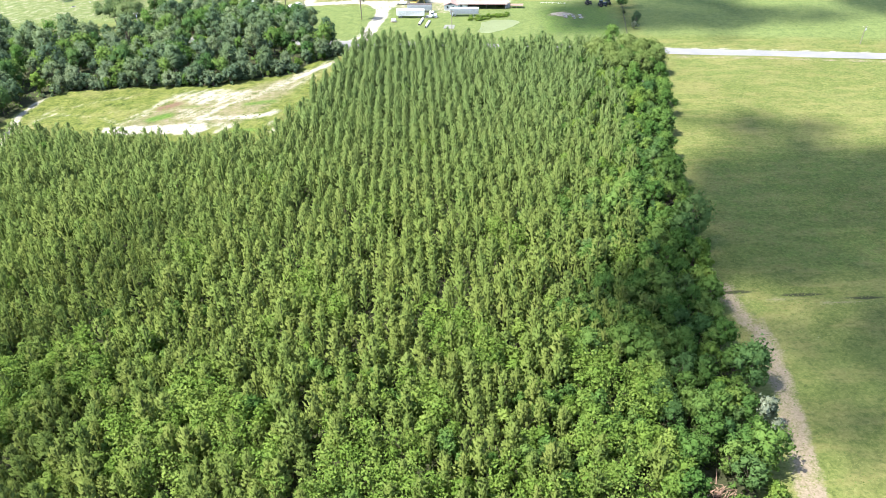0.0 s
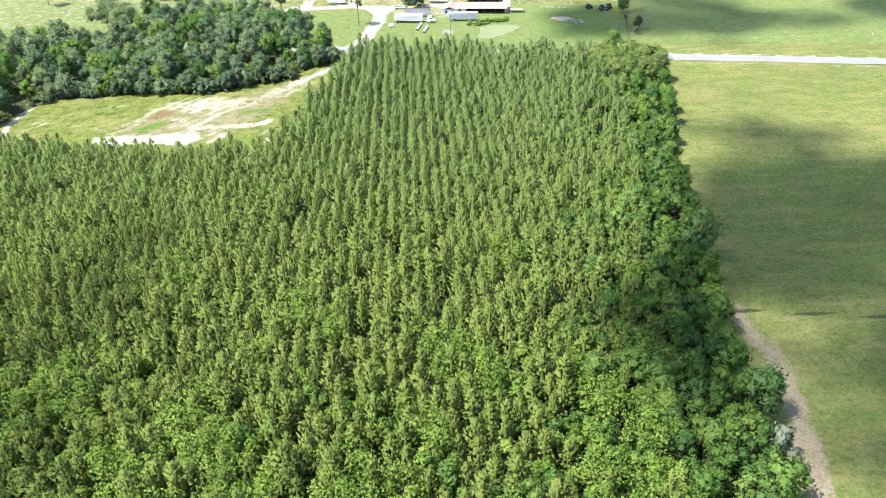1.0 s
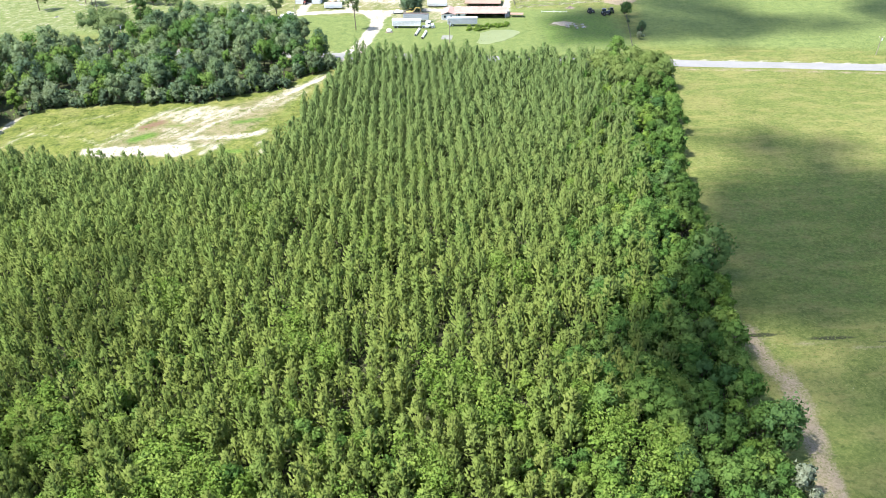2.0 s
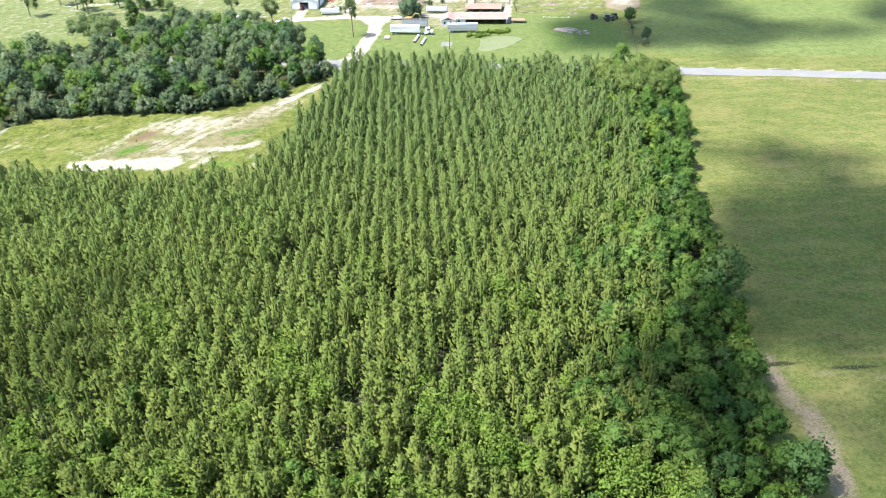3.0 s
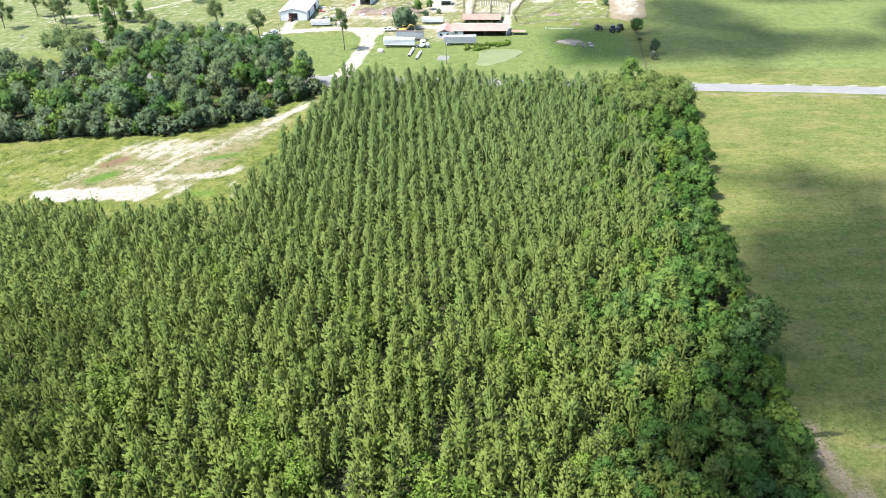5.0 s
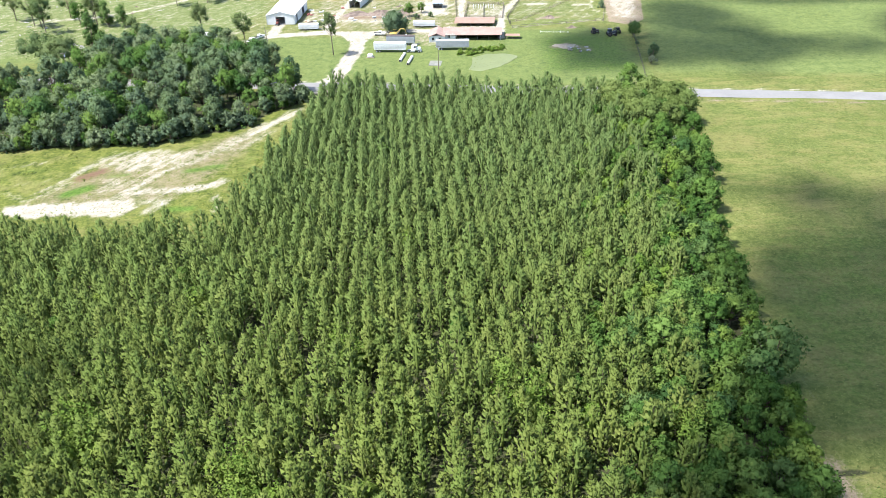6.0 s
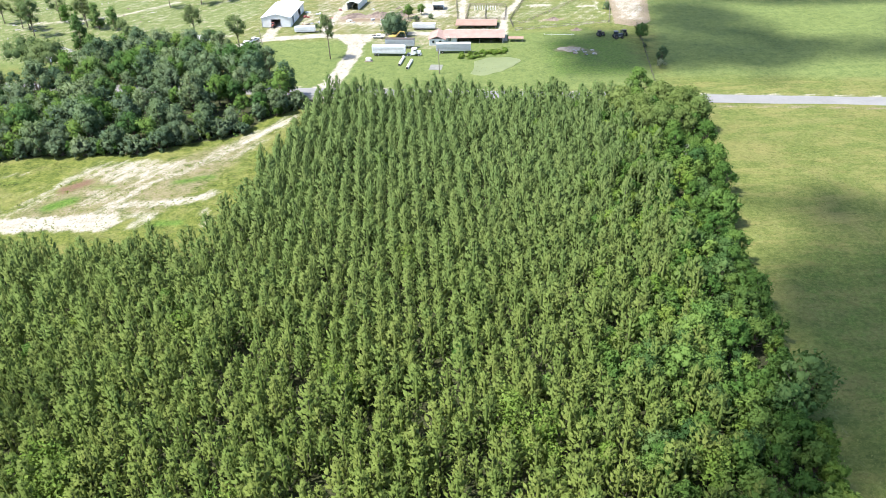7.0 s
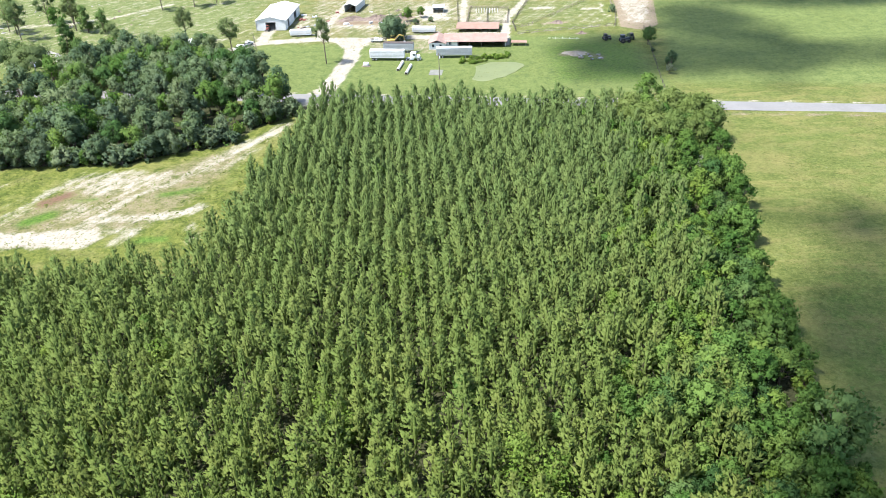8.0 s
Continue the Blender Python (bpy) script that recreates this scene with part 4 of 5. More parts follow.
PALE_EARTH = plain("pale_dry_earth", (0.19, 0.155, 0.115), (0.33, 0.285, 0.225), 0.8, 0.95)
ALGAE = plain("green_pond_scum", (0.098, 0.116, 0.044), (0.150, 0.165, 0.068), 0.12, 0.5)


def sheet(bm, corners, thick=0.06):
    """A flat sheet with thickness below the given four corners."""
    top = [bm.verts.new(c) for c in corners]
    low = [bm.verts.new((c[0], c[1], c[2] - thick)) for c in corners]
    bm.faces.new(top)
    bm.faces.new(low[::-1])
    for a in range(len(corners)):
        b = (a + 1) % len(corners)
        bm.faces.new((top[a], low[a], low[b], top[b]))
    return bm


def wheels(owner, places, radius=0.5, wide=0.28, rim=None):
    for x, y in places:
        wheel = part("wheel", tube(bmesh.new(), (x, y - wide / 2, radius), (x, y + wide / 2, radius), radius, sides=14), RUBBER, owner)
        part("rim", tube(bmesh.new(), (x, y - wide / 2 - 0.02, radius), (x, y + wide / 2 + 0.02, radius), radius * 0.5, sides=10), rim or PALE_METAL, wheel)


def ribbed_wall(owner, size, at, material, step=0.9, name="wall"):
    """A wall of upright metal sheets with raised ribs along x or y."""
    wall = part(name, box(bmesh.new(), size, at), material, owner)
    long_x = size[0] > size[1]
    length = size[0] if long_x else size[1]
    for k in range(int(length / step)):
        d = -length / 2 + (k + 0.5) * step
        if long_x:
            part("rib", box(bmesh.new(), (0.07, size[1] + 0.06, size[2] - 0.04), (at[0] + d, at[1], at[2] + 0.02)), material, wall)
        else:
            part("rib", box(bmesh.new(), (size[0] + 0.06, 0.07, size[2] - 0.04), (at[0], at[1] + d, at[2] + 0.02)), material, wall)
    return wall


def gable_roof(owner, wide, deep, eave, ridge, material, over=0.4, along_x=False, ribs=False, at=(0, 0)):
    """Two roof slopes with thickness and standing seams."""
    w, d = (deep, wide) if along_x else (wide, deep)
    turn = math.pi / 2 if along_x else 0.0
    m = Matrix.Translation((at[0], at[1], 0)) @ Matrix.Rotation(turn, 4, "Z")
    for side in (-1, 1):
        bm = bmesh.new()
        drop = (ridge - eave) / (w / 2) * over
        a, b = side * (w / 2 + over), 0.0
        ends = (-d / 2 - over, d / 2 + over)
        corners = [(a, ends[0], eave - drop), (a, ends[1], eave - drop), (b, ends[1], ridge), (b, ends[0], ridge)]
        sheet(bm, corners if side > 0 else corners[::-1], 0.12)
        if ribs:
            for k in range(int(d / 1.2) + 1):
                y = -d / 2 + k * 1.2
                sheet(bm, [(a, y - 0.04, eave - drop + 0.05), (a, y + 0.04, eave - drop + 0.05), (b, y + 0.04, ridge + 0.05), (b, y - 0.04, ridge + 0.05)][::side], 0.06)
        bm.transform(m)
        part("roof_slope", bm, material, owner)


def gable_end(owner, wide, y, eave, ridge, material, thick=0.15):
    bm = bmesh.new()
    front = [bm.verts.new(p) for p in ((-wide / 2, y, eave), (wide / 2, y, eave), (0, y, ridge - 0.1))]
    back = [bm.verts.new((v.co.x, y + thick, v.co.z)) for v in front]
    bm.faces.new(front)
    bm.faces.new(back[::-1])
    for a in range(3):
        b = (a + 1) % 3
        bm.faces.new((front[a], back[a], back[b], front[b]))
    part("gable", bm, material, owner)


def build_barn():
    barn = thing("barn", (-66.6, 459.0, -0.1), "large white metal barn with an open front doorway", "barn", turn=radians(-6))
    w, d, e, r = 13.4, 27.0, 4.6, 6.2
    for x0, x1 in ((-w / 2, -2.4), (2.1, w / 2)):
        ribbed_wall(barn, (x1 - x0, 0.15, e), ((x0 + x1) / 2, -d / 2, 0), WHITE_METAL)
    part("wall", box(bmesh.new(), (4.5, 0.15, e - 3.7), (-0.15, -d / 2, 3.7)), WHITE_METAL, barn)
    ribbed_wall(barn, (w, 0.15, e), (0, d / 2, 0), WHITE_METAL)
    ribbed_wall(barn, (0.15, d - 0.16, e), (-w / 2 + 0.08, 0, 0), WHITE_METAL)
    y = -d / 2 + 0.1
    for gap, width in ((4.0, 2.6), (16.0, 4.2)):
        stop = -d / 2 + gap
        ribbed_wall(barn, (0.15, stop - y, e), (w / 2 - 0.08, (y + stop) / 2, 0), WHITE_METAL)
        part("lintel", box(bmesh.new(), (0.15, width, e - 3.6), (w / 2 - 0.08, stop + width / 2, 3.6)), WHITE_METAL, barn)
        y = stop + width
    ribbed_wall(barn, (0.15, d / 2 - 0.1 - y, e), (w / 2 - 0.08, (y + d / 2) / 2, 0), WHITE_METAL)
    gable_end(barn, w, -d / 2 - 0.07, e, r, WHITE_METAL)
    gable_end(barn, w, d / 2 - 0.08, e, r, WHITE_METAL)
    gable_roof(barn, w, d, e, r, WHITE_METAL)
    part("door_frame", box(box(box(bmesh.new(), (0.2, 0.25, 3.7), (-2.4, -d / 2, 0)), (0.2, 0.25, 3.7), (2.1, -d / 2, 0)), (4.7, 0.25, 0.2), (-0.15, -d / 2, 3.6)), GREY_METAL, barn)
    part("floor_slab", box(bmesh.new(), (w - 0.4, d - 0.4, 0.1), (0, 0, 0.02)), CONCRETE, barn)
    part("downpipe", tube(bmesh.new(), (-w / 2 - 0.1, -d / 2 - 0.1, 0), (-w / 2 - 0.1, -d / 2 - 0.1, e), 0.12), GREY_METAL, barn)


def tractor(x, y, turn, paint, label, size=1.0):
    t = thing("tractor", (x, y, -0.1), label, "tractor", turn=turn, scale=size)
    part("bonnet", box(bmesh.new(), (1.9, 0.8, 0.8), (1.0, 0, 0.9), bevel=0.12), paint, t)
    part("chassis", box(bmesh.new(), (3.0, 0.5, 0.4), (0.4, 0, 0.6), bevel=0.05), GREY_METAL, t)
    cab = part("cab", box(box(bmesh.new(), (1.3, 1.3, 0.8), (-0.5, 0, 0.9), bevel=0.08), (1.5, 1.5, 0.12), (-0.5, 0, 2.5), bevel=0.04), paint, t)
    part("window", box(bmesh.new(), (1.2, 1.2, 0.82), (-0.5, 0, 1.69)), GLASS, cab)
    wheels(t, ((-0.6, -0.8), (-0.6, 0.8)), 0.8, 0.45, DARK_STEEL)
    wheels(t, ((1.6, -0.7), (1.6, 0.7)), 0.45, 0.3, DARK_STEEL)


def semitrailer(x, y, length, turn, body_paint, roof_paint, label, height=2.8, slots=4):
    """A long livestock or box trailer: ribbed body with rows of slots, roof, axles, landing legs."""
    t = thing("semitrailer", (x, y, -0.1), label, "trailer", "parked trailers", turn=turn)
    bm = box(bmesh.new(), (length, 2.5, height), (0, 0, 1.15), bevel=0.06)
    body = part("body", bm, body_paint, t)
    # Air slots as raised grey strips, their inner shade put into the colour.
    for k in range(slots):
        z = 1.7 + k * (height - 0.7) / slots
        for side in (-1, 1):
            part("slot", box(bmesh.new(), (length - 0.8, 0.04, 0.12), (0, side * 1.255, z)), SLOT_GREY, body)
    part("roof", box(bmesh.new(), (length + 0.05, 2.55, 0.12), (0, 0, 1.16 + height), bevel=0.04), roof_paint, t)
    part("frame", box(bmesh.new(), (length - 1.0, 1.0, 0.25), (0, 0, 0.9)), GREY_METAL, t)
    for side in (-1, 1):
        part("landing_leg", box(bmesh.new(), (0.15, 0.15, 0.95), (length / 2 - 2.6, side * 0.8, 0)), GREY_METAL, t)
    wheels(t, [(-length / 2 + d, s) for d in (1.2, 2.5) for s in (-1.0, 1.0)])
    return t


def truck_cab(x, y, turn):
    t = thing("truck_tractor", (x, y, -0.1), "white road tractor coupled to a silver livestock trailer", "truck", turn=turn)
    part("frame", box(bmesh.new(), (6.0, 0.9, 0.3), (0, 0, 0.75)), GREY_METAL, t)
    cab = part("cab", box(bmesh.new(), (2.2, 2.3, 2.2), (-0.1, 0, 1.0), bevel=0.2), WHITE_PAINT, t)
    part("windscreen", box(bmesh.new(), (0.05, 2.0, 0.8), (1.0, 0, 2.1)), GLASS, cab)
    for side in (-1, 1):
        part("side_window", box(bmesh.new(), (0.9, 0.04, 0.7), (0.3, side * 1.14, 2.15)), GLASS, cab)
        part("fuel_tank", tube(bmesh.new(), (-1.4, side * 0.95, 0.75), (0.2, side * 0.95, 0.75), 0.32), PALE_METAL, t)
    part("bonnet", box(bmesh.new(), (1.6, 1.7, 1.2), (1.75, 0, 0.9), bevel=0.2), WHITE_PAINT, t)
    part("bumper", box(bmesh.new(), (0.25, 2.3, 0.4), (2.7, 0, 0.45), bevel=0.05), PALE_METAL, t)
    wheels(t, ((1.8, -1.0), (1.8, 1.0), (-1.6, -1.0), (-1.6, 1.0), (-2.8, -1.0), (-2.8, 1.0)))


def pickup(x, y, turn, paint, label):
    t = thing("pickup_truck", (x, y, -0.1), label, "pickup", turn=turn)
    body = part("body", box(box(bmesh.new(), (5.4, 1.9, 0.6), (0, 0, 0.55), bevel=0.1), (1.4, 1.8, 0.25), (1.9, 0, 1.05), bevel=0.1), paint, t)
    cab = part("cab", box(bmesh.new(), (2.0, 1.75, 0.75), (0.2, 0, 1.1), bevel=0.2), paint, t)
    part("window", box(bmesh.new(), (1.5, 1.79, 0.4), (0.2, 0, 1.3), bevel=0.05), GLASS, cab)
    part("windscreen", box(bmesh.new(), (0.08, 1.5, 0.45), (1.17, 0, 1.25)), GLASS, cab)
    part("bed", box(bmesh.new(), (1.9, 1.6, 0.05), (-1.7, 0, 1.14)), DARK, body)
    wheels(t, ((1.7, -0.85), (1.7, 0.85), (-1.7, -0.85), (-1.7, 0.85)), 0.38, 0.25)


def box_trailer(x, y, length, turn, label, tall=2.1):
    t = thing("box_trailer", (x, y, -0.1), label, "trailer", "parked trailers", turn=turn)
    bm = box(bmesh.new(), (length, 2.3, tall), (0, 0, 0.65), bevel=0.1)
    body = part("body", bm, WHITE_METAL, t)
    for k in range(int(length / 1.2)):
        part("rib", box(bmesh.new(), (0.05, 2.36, tall - 0.2), (-length / 2 + 0.6 + 1.2 * k, 0, 0.75)), WHITE_METAL, body)
    part("stripe", box(bmesh.new(), (length - 0.2, 2.37, 0.12), (0, 0, 1.3)), GREY_METAL, body)
    part("roof", box(bmesh.new(), (length, 2.35, 0.1), (0, 0, 0.66 + tall), bevel=0.04), WHITE_METAL, t)
    part("drawbar", tube(bmesh.new(), (length / 2, 0, 0.55), (length / 2 + 1.4, 0, 0.45), 0.08), GREY_METAL, t)
    wheels(t, [(d, s) for d in (-1.2, -0.3) for s in (-1.05, 1.05)], 0.36, 0.24)


def excavator(x, y, turn):
    t = thing("excavator", (x, y, -0.1), "worn yellow excavator with its arm stretched out", "excavator", turn=turn)
    for side in (-1, 1):
        part("track", box(bmesh.new(), (3.4, 0.55, 0.8), (0, side * 1.0, 0), bevel=0.3), RUBBER, t)
    part("deck", box(bmesh.new(), (3.0, 2.4, 1.0), (-0.3, 0, 0.95), bevel=0.12), YELLOW, t)
    cab = part("cab", box(bmesh.new(), (1.4, 1.0, 1.5), (0.5, 0.65, 1.9), bevel=0.1), YELLOW, t)
    part("window", box(bmesh.new(), (1.42, 1.02, 0.7), (0.5, 0.65, 2.4), bevel=0.02), GLASS, cab)
    boom = part("boom", tube(tube(bmesh.new(), (1.0, -0.2, 1.5), (3.2, -0.2, 3.6), 0.3, 0.26, 6), (3.2, -0.2, 3.6), (5.0, -0.2, 3.1), 0.26, 0.2, 6), YELLOW, t)
    part("stick", tube(bmesh.new(), (5.0, -0.2, 3.2), (5.6, -0.2, 0.9), 0.2, 0.15, 6), YELLOW, t)
    part("bucket", box(bmesh.new(), (0.9, 1.0, 0.8), (5.5, -0.2, 0.1), bevel=0.15), GREY_METAL, t)
    part("ram", tube(bmesh.new(), (1.4, -0.2, 1.4), (3.0, -0.2, 2.9), 0.09), PALE_METAL, boom)


def build_house():
    """The long low farm building: a walled end with a window, an open bay front under one roof, and a wing."""
    h = thing("farm_building", (22.0, 415.0, -0.1), "long low farm building with a faded red roof and open bays", "building", turn=radians(-6))
    w, d, e, r = 25.0, 11.0, 2.7, 4.2
    for size, at in (((w, 0.2, e), (0, d / 2, 0)), ((0.2, d - 0.4, e), (w / 2 - 0.1, 0, 0)), ((0.2, d - 0.4, e), (-w / 2 + 5.2, 0, 0))):
        part("wall", box(bmesh.new(), size, at), WHITE_PAINT, h)
    for size, at in (((1.7, 0.2, e), (-w / 2 + 0.85, -d / 2, 0)), ((2.5, 0.2, e), (-w / 2 + 3.95, -d / 2, 0)), ((1.0, 0.2, 1.0), (-w / 2 + 2.2, -d / 2, 0)), ((1.0, 0.2, 0.5), (-w / 2 + 2.2, -d / 2, e - 0.5))):
        part("front_wall", box(bmesh.new(), size, at), WHITE_PAINT, h)
    window = part("window", box(bmesh.new(), (1.0, 0.06, 1.2), (-w / 2 + 2.2, -d / 2, 1.0)), GLASS, h)
    part("window_frame", box(box(bmesh.new(), (0.08, 0.14, 1.2), (-w / 2 + 2.2, -d / 2 - 0.05, 1.0)), (1.1, 0.14, 0.08), (-w / 2 + 2.2, -d / 2 - 0.05, 0.96)), WHITE_PAINT, window)
    for k in range(5):
        part("post", box(bmesh.new(), (0.18, 0.18, e), (-w / 2 + 5.3 + k * 4.85, -d / 2, 0)), WOOD, h)
    part("beam", box(bmesh.new(), (w - 5.2, 0.2, 0.35), (2.6, -d / 2, e - 0.36)), WOOD, h)
    # Dark panel across the bays, coloured as their inner shade.
    part("inner_wall", box(bmesh.new(), (w - 5.6, 0.15, e), (2.6, 1.0, 0)), DARK, h)
    gable_roof(h, w, d, e, r, RUST_ROOF, 0.7, True)
    wing = part("wing", box(bmesh.new(), (6.6, 10.5, e), (-w / 2 - 3.0, -3.2, 0)), WHITE_PAINT, h)
    for dx in (-1.6, 1.4):
        part("wing_window", box(bmesh.new(), (0.9, 0.08, 1.1), (-w / 2 - 3.0 + dx, -8.47, 1.0)), GLASS, wing)
    gable_roof(h, 6.6, 10.5, e, 4.0, RUST_ROOF, 0.5, False, False, (-w / 2 - 3.0, -3.2))


def open_shed(name, x, y, wide, deep, tall, rise, roof, turn, label, bays=3, front=True, walls=True):
    t = thing(name, (x, y, -0.1), label, "shed", turn=turn)
    for k in range(bays + 1):
        for yy in (-deep / 2 + 0.1, deep / 2 - 0.1):
            part("post", box(bmesh.new(), (0.16, 0.16, tall), (-wide / 2 + 0.1 + k * (wide - 0.2) / bays, yy, 0)), WOOD, t)
    if walls:
        part("back_wall", box(bmesh.new(), (wide, 0.1, tall), (0, deep / 2, 0)), PALE_METAL, t)
        for s in (-1, 1):
            part("side_wall", box(bmesh.new(), (0.1, deep - 0.2, tall), (s * (wide / 2 + 0.03), 0, 0)), PALE_METAL, t)
    gable_roof(t, wide, deep, tall, tall + rise, roof, 0.35, front)
    return t


def utility_pole(x, y, tall, lean=0.0, arm=True):
    t = thing("utility_pole", (x, y, -0.2), "weathered wooden utility pole", "pole")
    part("pole", tube(bmesh.new(), (0, 0, 0), (lean, 0, tall), 0.17, 0.11), WOOD, t)
    if arm:
        part("crossarm", box(bmesh.new(), (2.2, 0.12, 0.14), (lean * 0.95, 0.12, tall - 0.7)), WOOD, t)
        for k in (-0.9, 0.0, 0.9):
            part("insulator", tube(bmesh.new(), (lean + k, 0.12, tall - 0.56), (lean + k, 0.12, tall - 0.35), 0.05), WHITE_PAINT, t)
        part("transformer", tube(bmesh.new(), (lean + 0.35, 0, tall - 2.0), (lean + 0.35, 0, tall - 1.1), 0.22), PALE_METAL, t)


def fence(points, tall=1.2, step=3.0, rails=3, material=None, label="weathered wooden post-and-rail fence"):
    material = material or DARK_WOOD
    t = thing("fence", (*points[0], -0.15), label, "fence")
    for (ax, ay), (bx, by) in zip(points, points[1:]):
        length = math.hypot(bx - ax, by - ay)
        ox, oy = ax - points[0][0], ay - points[0][1]
        turn = math.atan2(by - ay, bx - ax)
        for k in range(int(length / step) + 1):
            f = k * step / length
            part("post", box(bmesh.new(), (0.16, 0.16, tall + 0.15), (ox + (bx - ax) * f, oy + (by - ay) * f, 0), turn), material, t)
        for k in range(rails):
            part("rail", box(bmesh.new(), (length, 0.06, 0.12), (ox + (bx - ax) / 2, oy + (by - ay) / 2, 0.35 + k * (tall - 0.35) / max(1, rails - 1)), turn), material, t)


def heap(name, x, y, a, b, tall, material, label, seed, turn=0.0, category="mound"):
    """A low uneven heap."""
    rng = np.random.default_rng(seed)
    t = thing(name, (x, y, -0.2), label, category, turn=turn)
    n, rings = 26, 7
    verts = [(0, 0, tall)]
    waves = rng.uniform(0, 6.28, 6)
    for k in range(1, rings + 1):
        f = k / rings
        for m in range(n):
            q = m * 2 * math.pi / n
            wave = 1 + 0.16 * math.sin(3 * q + waves[0]) + 0.10 * math.sin(5 * q + waves[1])
            z = tall * (0.5 + 0.5 * math.cos(math.pi * f)) * (1 + 0.35 * math.sin(4 * q + waves[2] + 5 * f)) + rng.normal(0, 0.06 * tall) * (f < 1)
            verts.append((a * f * wave * math.cos(q), b * f * wave * math.sin(q), z))
    bm = bmesh.new()
    vs = [bm.verts.new(v) for v in verts]
    for m in range(n):
        bm.faces.new((vs[0], vs[1 + m], vs[1 + (m + 1) % n]))
        for k in range(rings - 1):
            i, j = 1 + k * n + m, 1 + k * n + (m + 1) % n
            bm.faces.new((vs[i], vs[i + n], vs[j + n], vs[j]))
    part("mound_body", bm, material, t)
    return t


def tall_pine(x, y, tall, seed, lean=0.0, leaves=900, spread=3.4, bare=0.52, label="tall pine with a long bare trunk and open crown", name="tall_pine", lobes=11):
    rng = np.random.default_rng(seed)
    t = thing(name, (x, y, -0.2), label, "tree" if name != "tall_pine" else "pine tree", "tall trees round the farm")
    wood, (v, f, n) = hardwood_rows(rng, leaves, tall, spread, tall * bare, lobes if bare > 0.2 else 28, 0.33)
    v, w = v.copy(), wood[0].copy()
    v[:, 0] += lean * v[:, 2] / tall
    w[:, 0] += lean * w[:, 2] / tall
    part("crown", mesh_from("crown", v, f, LEAVES_DARK if bare < 0.2 else NEEDLES_FAR, np.full(len(v), rng.random()), n), None, t)
    part("trunk", mesh_from("trunk", w, wood[1], BARK), None, t)


NEEDLES_FAR = leaf_material("old_pine_needles", (0.08, 0.115, 0.052), (0.125, 0.168, 0.074), (0.19, 0.235, 0.105), 0.42)


def build_farm():
    block = -TURN
    build_barn()
    tractor(-69.6, 445.3, radians(-95), RED, "faded red tractor standing in the barn doorway", 0.9)
    semitrailer(-14.4, 397.6, 13.8, block, WHITE_METAL, WHITE_METAL, "long silver livestock trailer with rows of air slots")
    truck_cab(-3.9, 395.9, block)
    semitrailer(-10.0, 406.9, 12.4, block, GREY_METAL, DARK_STEEL, "older grey livestock trailer with a dark roof")
    semitrailer(12.3, 397.6, 14.2, radians(-4), GREY_METAL, PALE_METAL, "dull grey livestock trailer with a pale roof")
    box_trailer(-53.5, 435.0, 9.2, radians(-2), "long white box trailer parked by the barn")
    box_trailer(0.5, 433.0, 10.2, radians(-8), "long white low trailer with a grey stripe", 1.9)
    pickup(-19.8, 422.2, radians(-8), WHITE_PAINT, "white pickup truck under the spreading tree")
    pickup(-77.6, 419.5, radians(60), WHITE_PAINT, "white pickup truck parked on the sandy drive")
    pickup(-74.8, 424.0, radians(55), PALE_METAL, "silver pickup truck parked on the sandy drive")
    excavator(-13.2, 418.6, radians(10))
    build_house()
    open_shed("tin_shelter", 24.5, 435.5, 18.0, 9.5, 1.6, 0.9, TAN_ROOF, radians(-8), "low open shelter with a rusty tan roof", 5, True, False)
    open_shed("machine_shed", -32.5, 478.0, 5.6, 15.0, 3.4, 1.0, WHITE_METAL, radians(-14), "open-fronted machine shed with a white roof", 2, False)
    open_shed("small_shed", 8.0, 467.0, 4.8, 5.0, 2.6, 0.5, BLUE_ROOF, radians(-6), "small open shed with a pale blue roof", 2)
    open_shed("feed_shelter", 39.6, 410.6, 5.8, 2.6, 1.5, 0.4, TAN_ROOF, radians(-8), "low feed shelter with a tan roof", 2, True, False)
    utility_pole(5.6, 372.4, 10.0)
    utility_pole(181.8, 339.2, 8.0, 0.5)
    utility_pole(-70.2, 418.2, 7.0, -0.5, False)
    utility_pole(-140.0, 372.0, 13.0, -0.6)
    pad = thing("concrete_pad", (4.5, 380.0, -0.12), "rough concrete pad in the grass", "concrete pad", turn=block)
    part("slab", box(bmesh.new(), (5.0, 6.0, 0.18), (0, 0, 0), bevel=0.05), WEATHERED, pad)
    for x, y in ((-9.2, 388.0), (-6.0, 383.5)):
        pipe = thing("concrete_pipe", (x, y, -0.1), "pale concrete pipe lying in the grass", "pipe", "pipes in the grass", turn=radians(-11))
        bm = tube(tube(bmesh.new(), (0, -4.6, 0.55), (0, 4.6, 0.55), 0.55, sides=16), (0, 4.2, 0.55), (0, 4.8, 0.55), 0.66, sides=16)
        part("barrel", bm, CONCRETE, pipe)
        # The pipe is solid; a dark disc paints the shade of its hollow.
        part("bore", tube(bmesh.new(), (0, -4.63, 0.55), (0, -4.5, 0.55), 0.45, sides=16), DARK, pipe)
    tank = thing("water_tank", (-22.6, 391.0, -0.1), "small white plastic water tank on a pallet", "tank", turn=block)
    part("vessel", box(bmesh.new(), (2.2, 1.5, 1.3), (0, 0, 0.2), bevel=0.3), WHITE_PAINT, tank)
    part("pallet", box(bmesh.new(), (3.2, 2.2, 0.2), (0, 0, 0)), WOOD, tank)
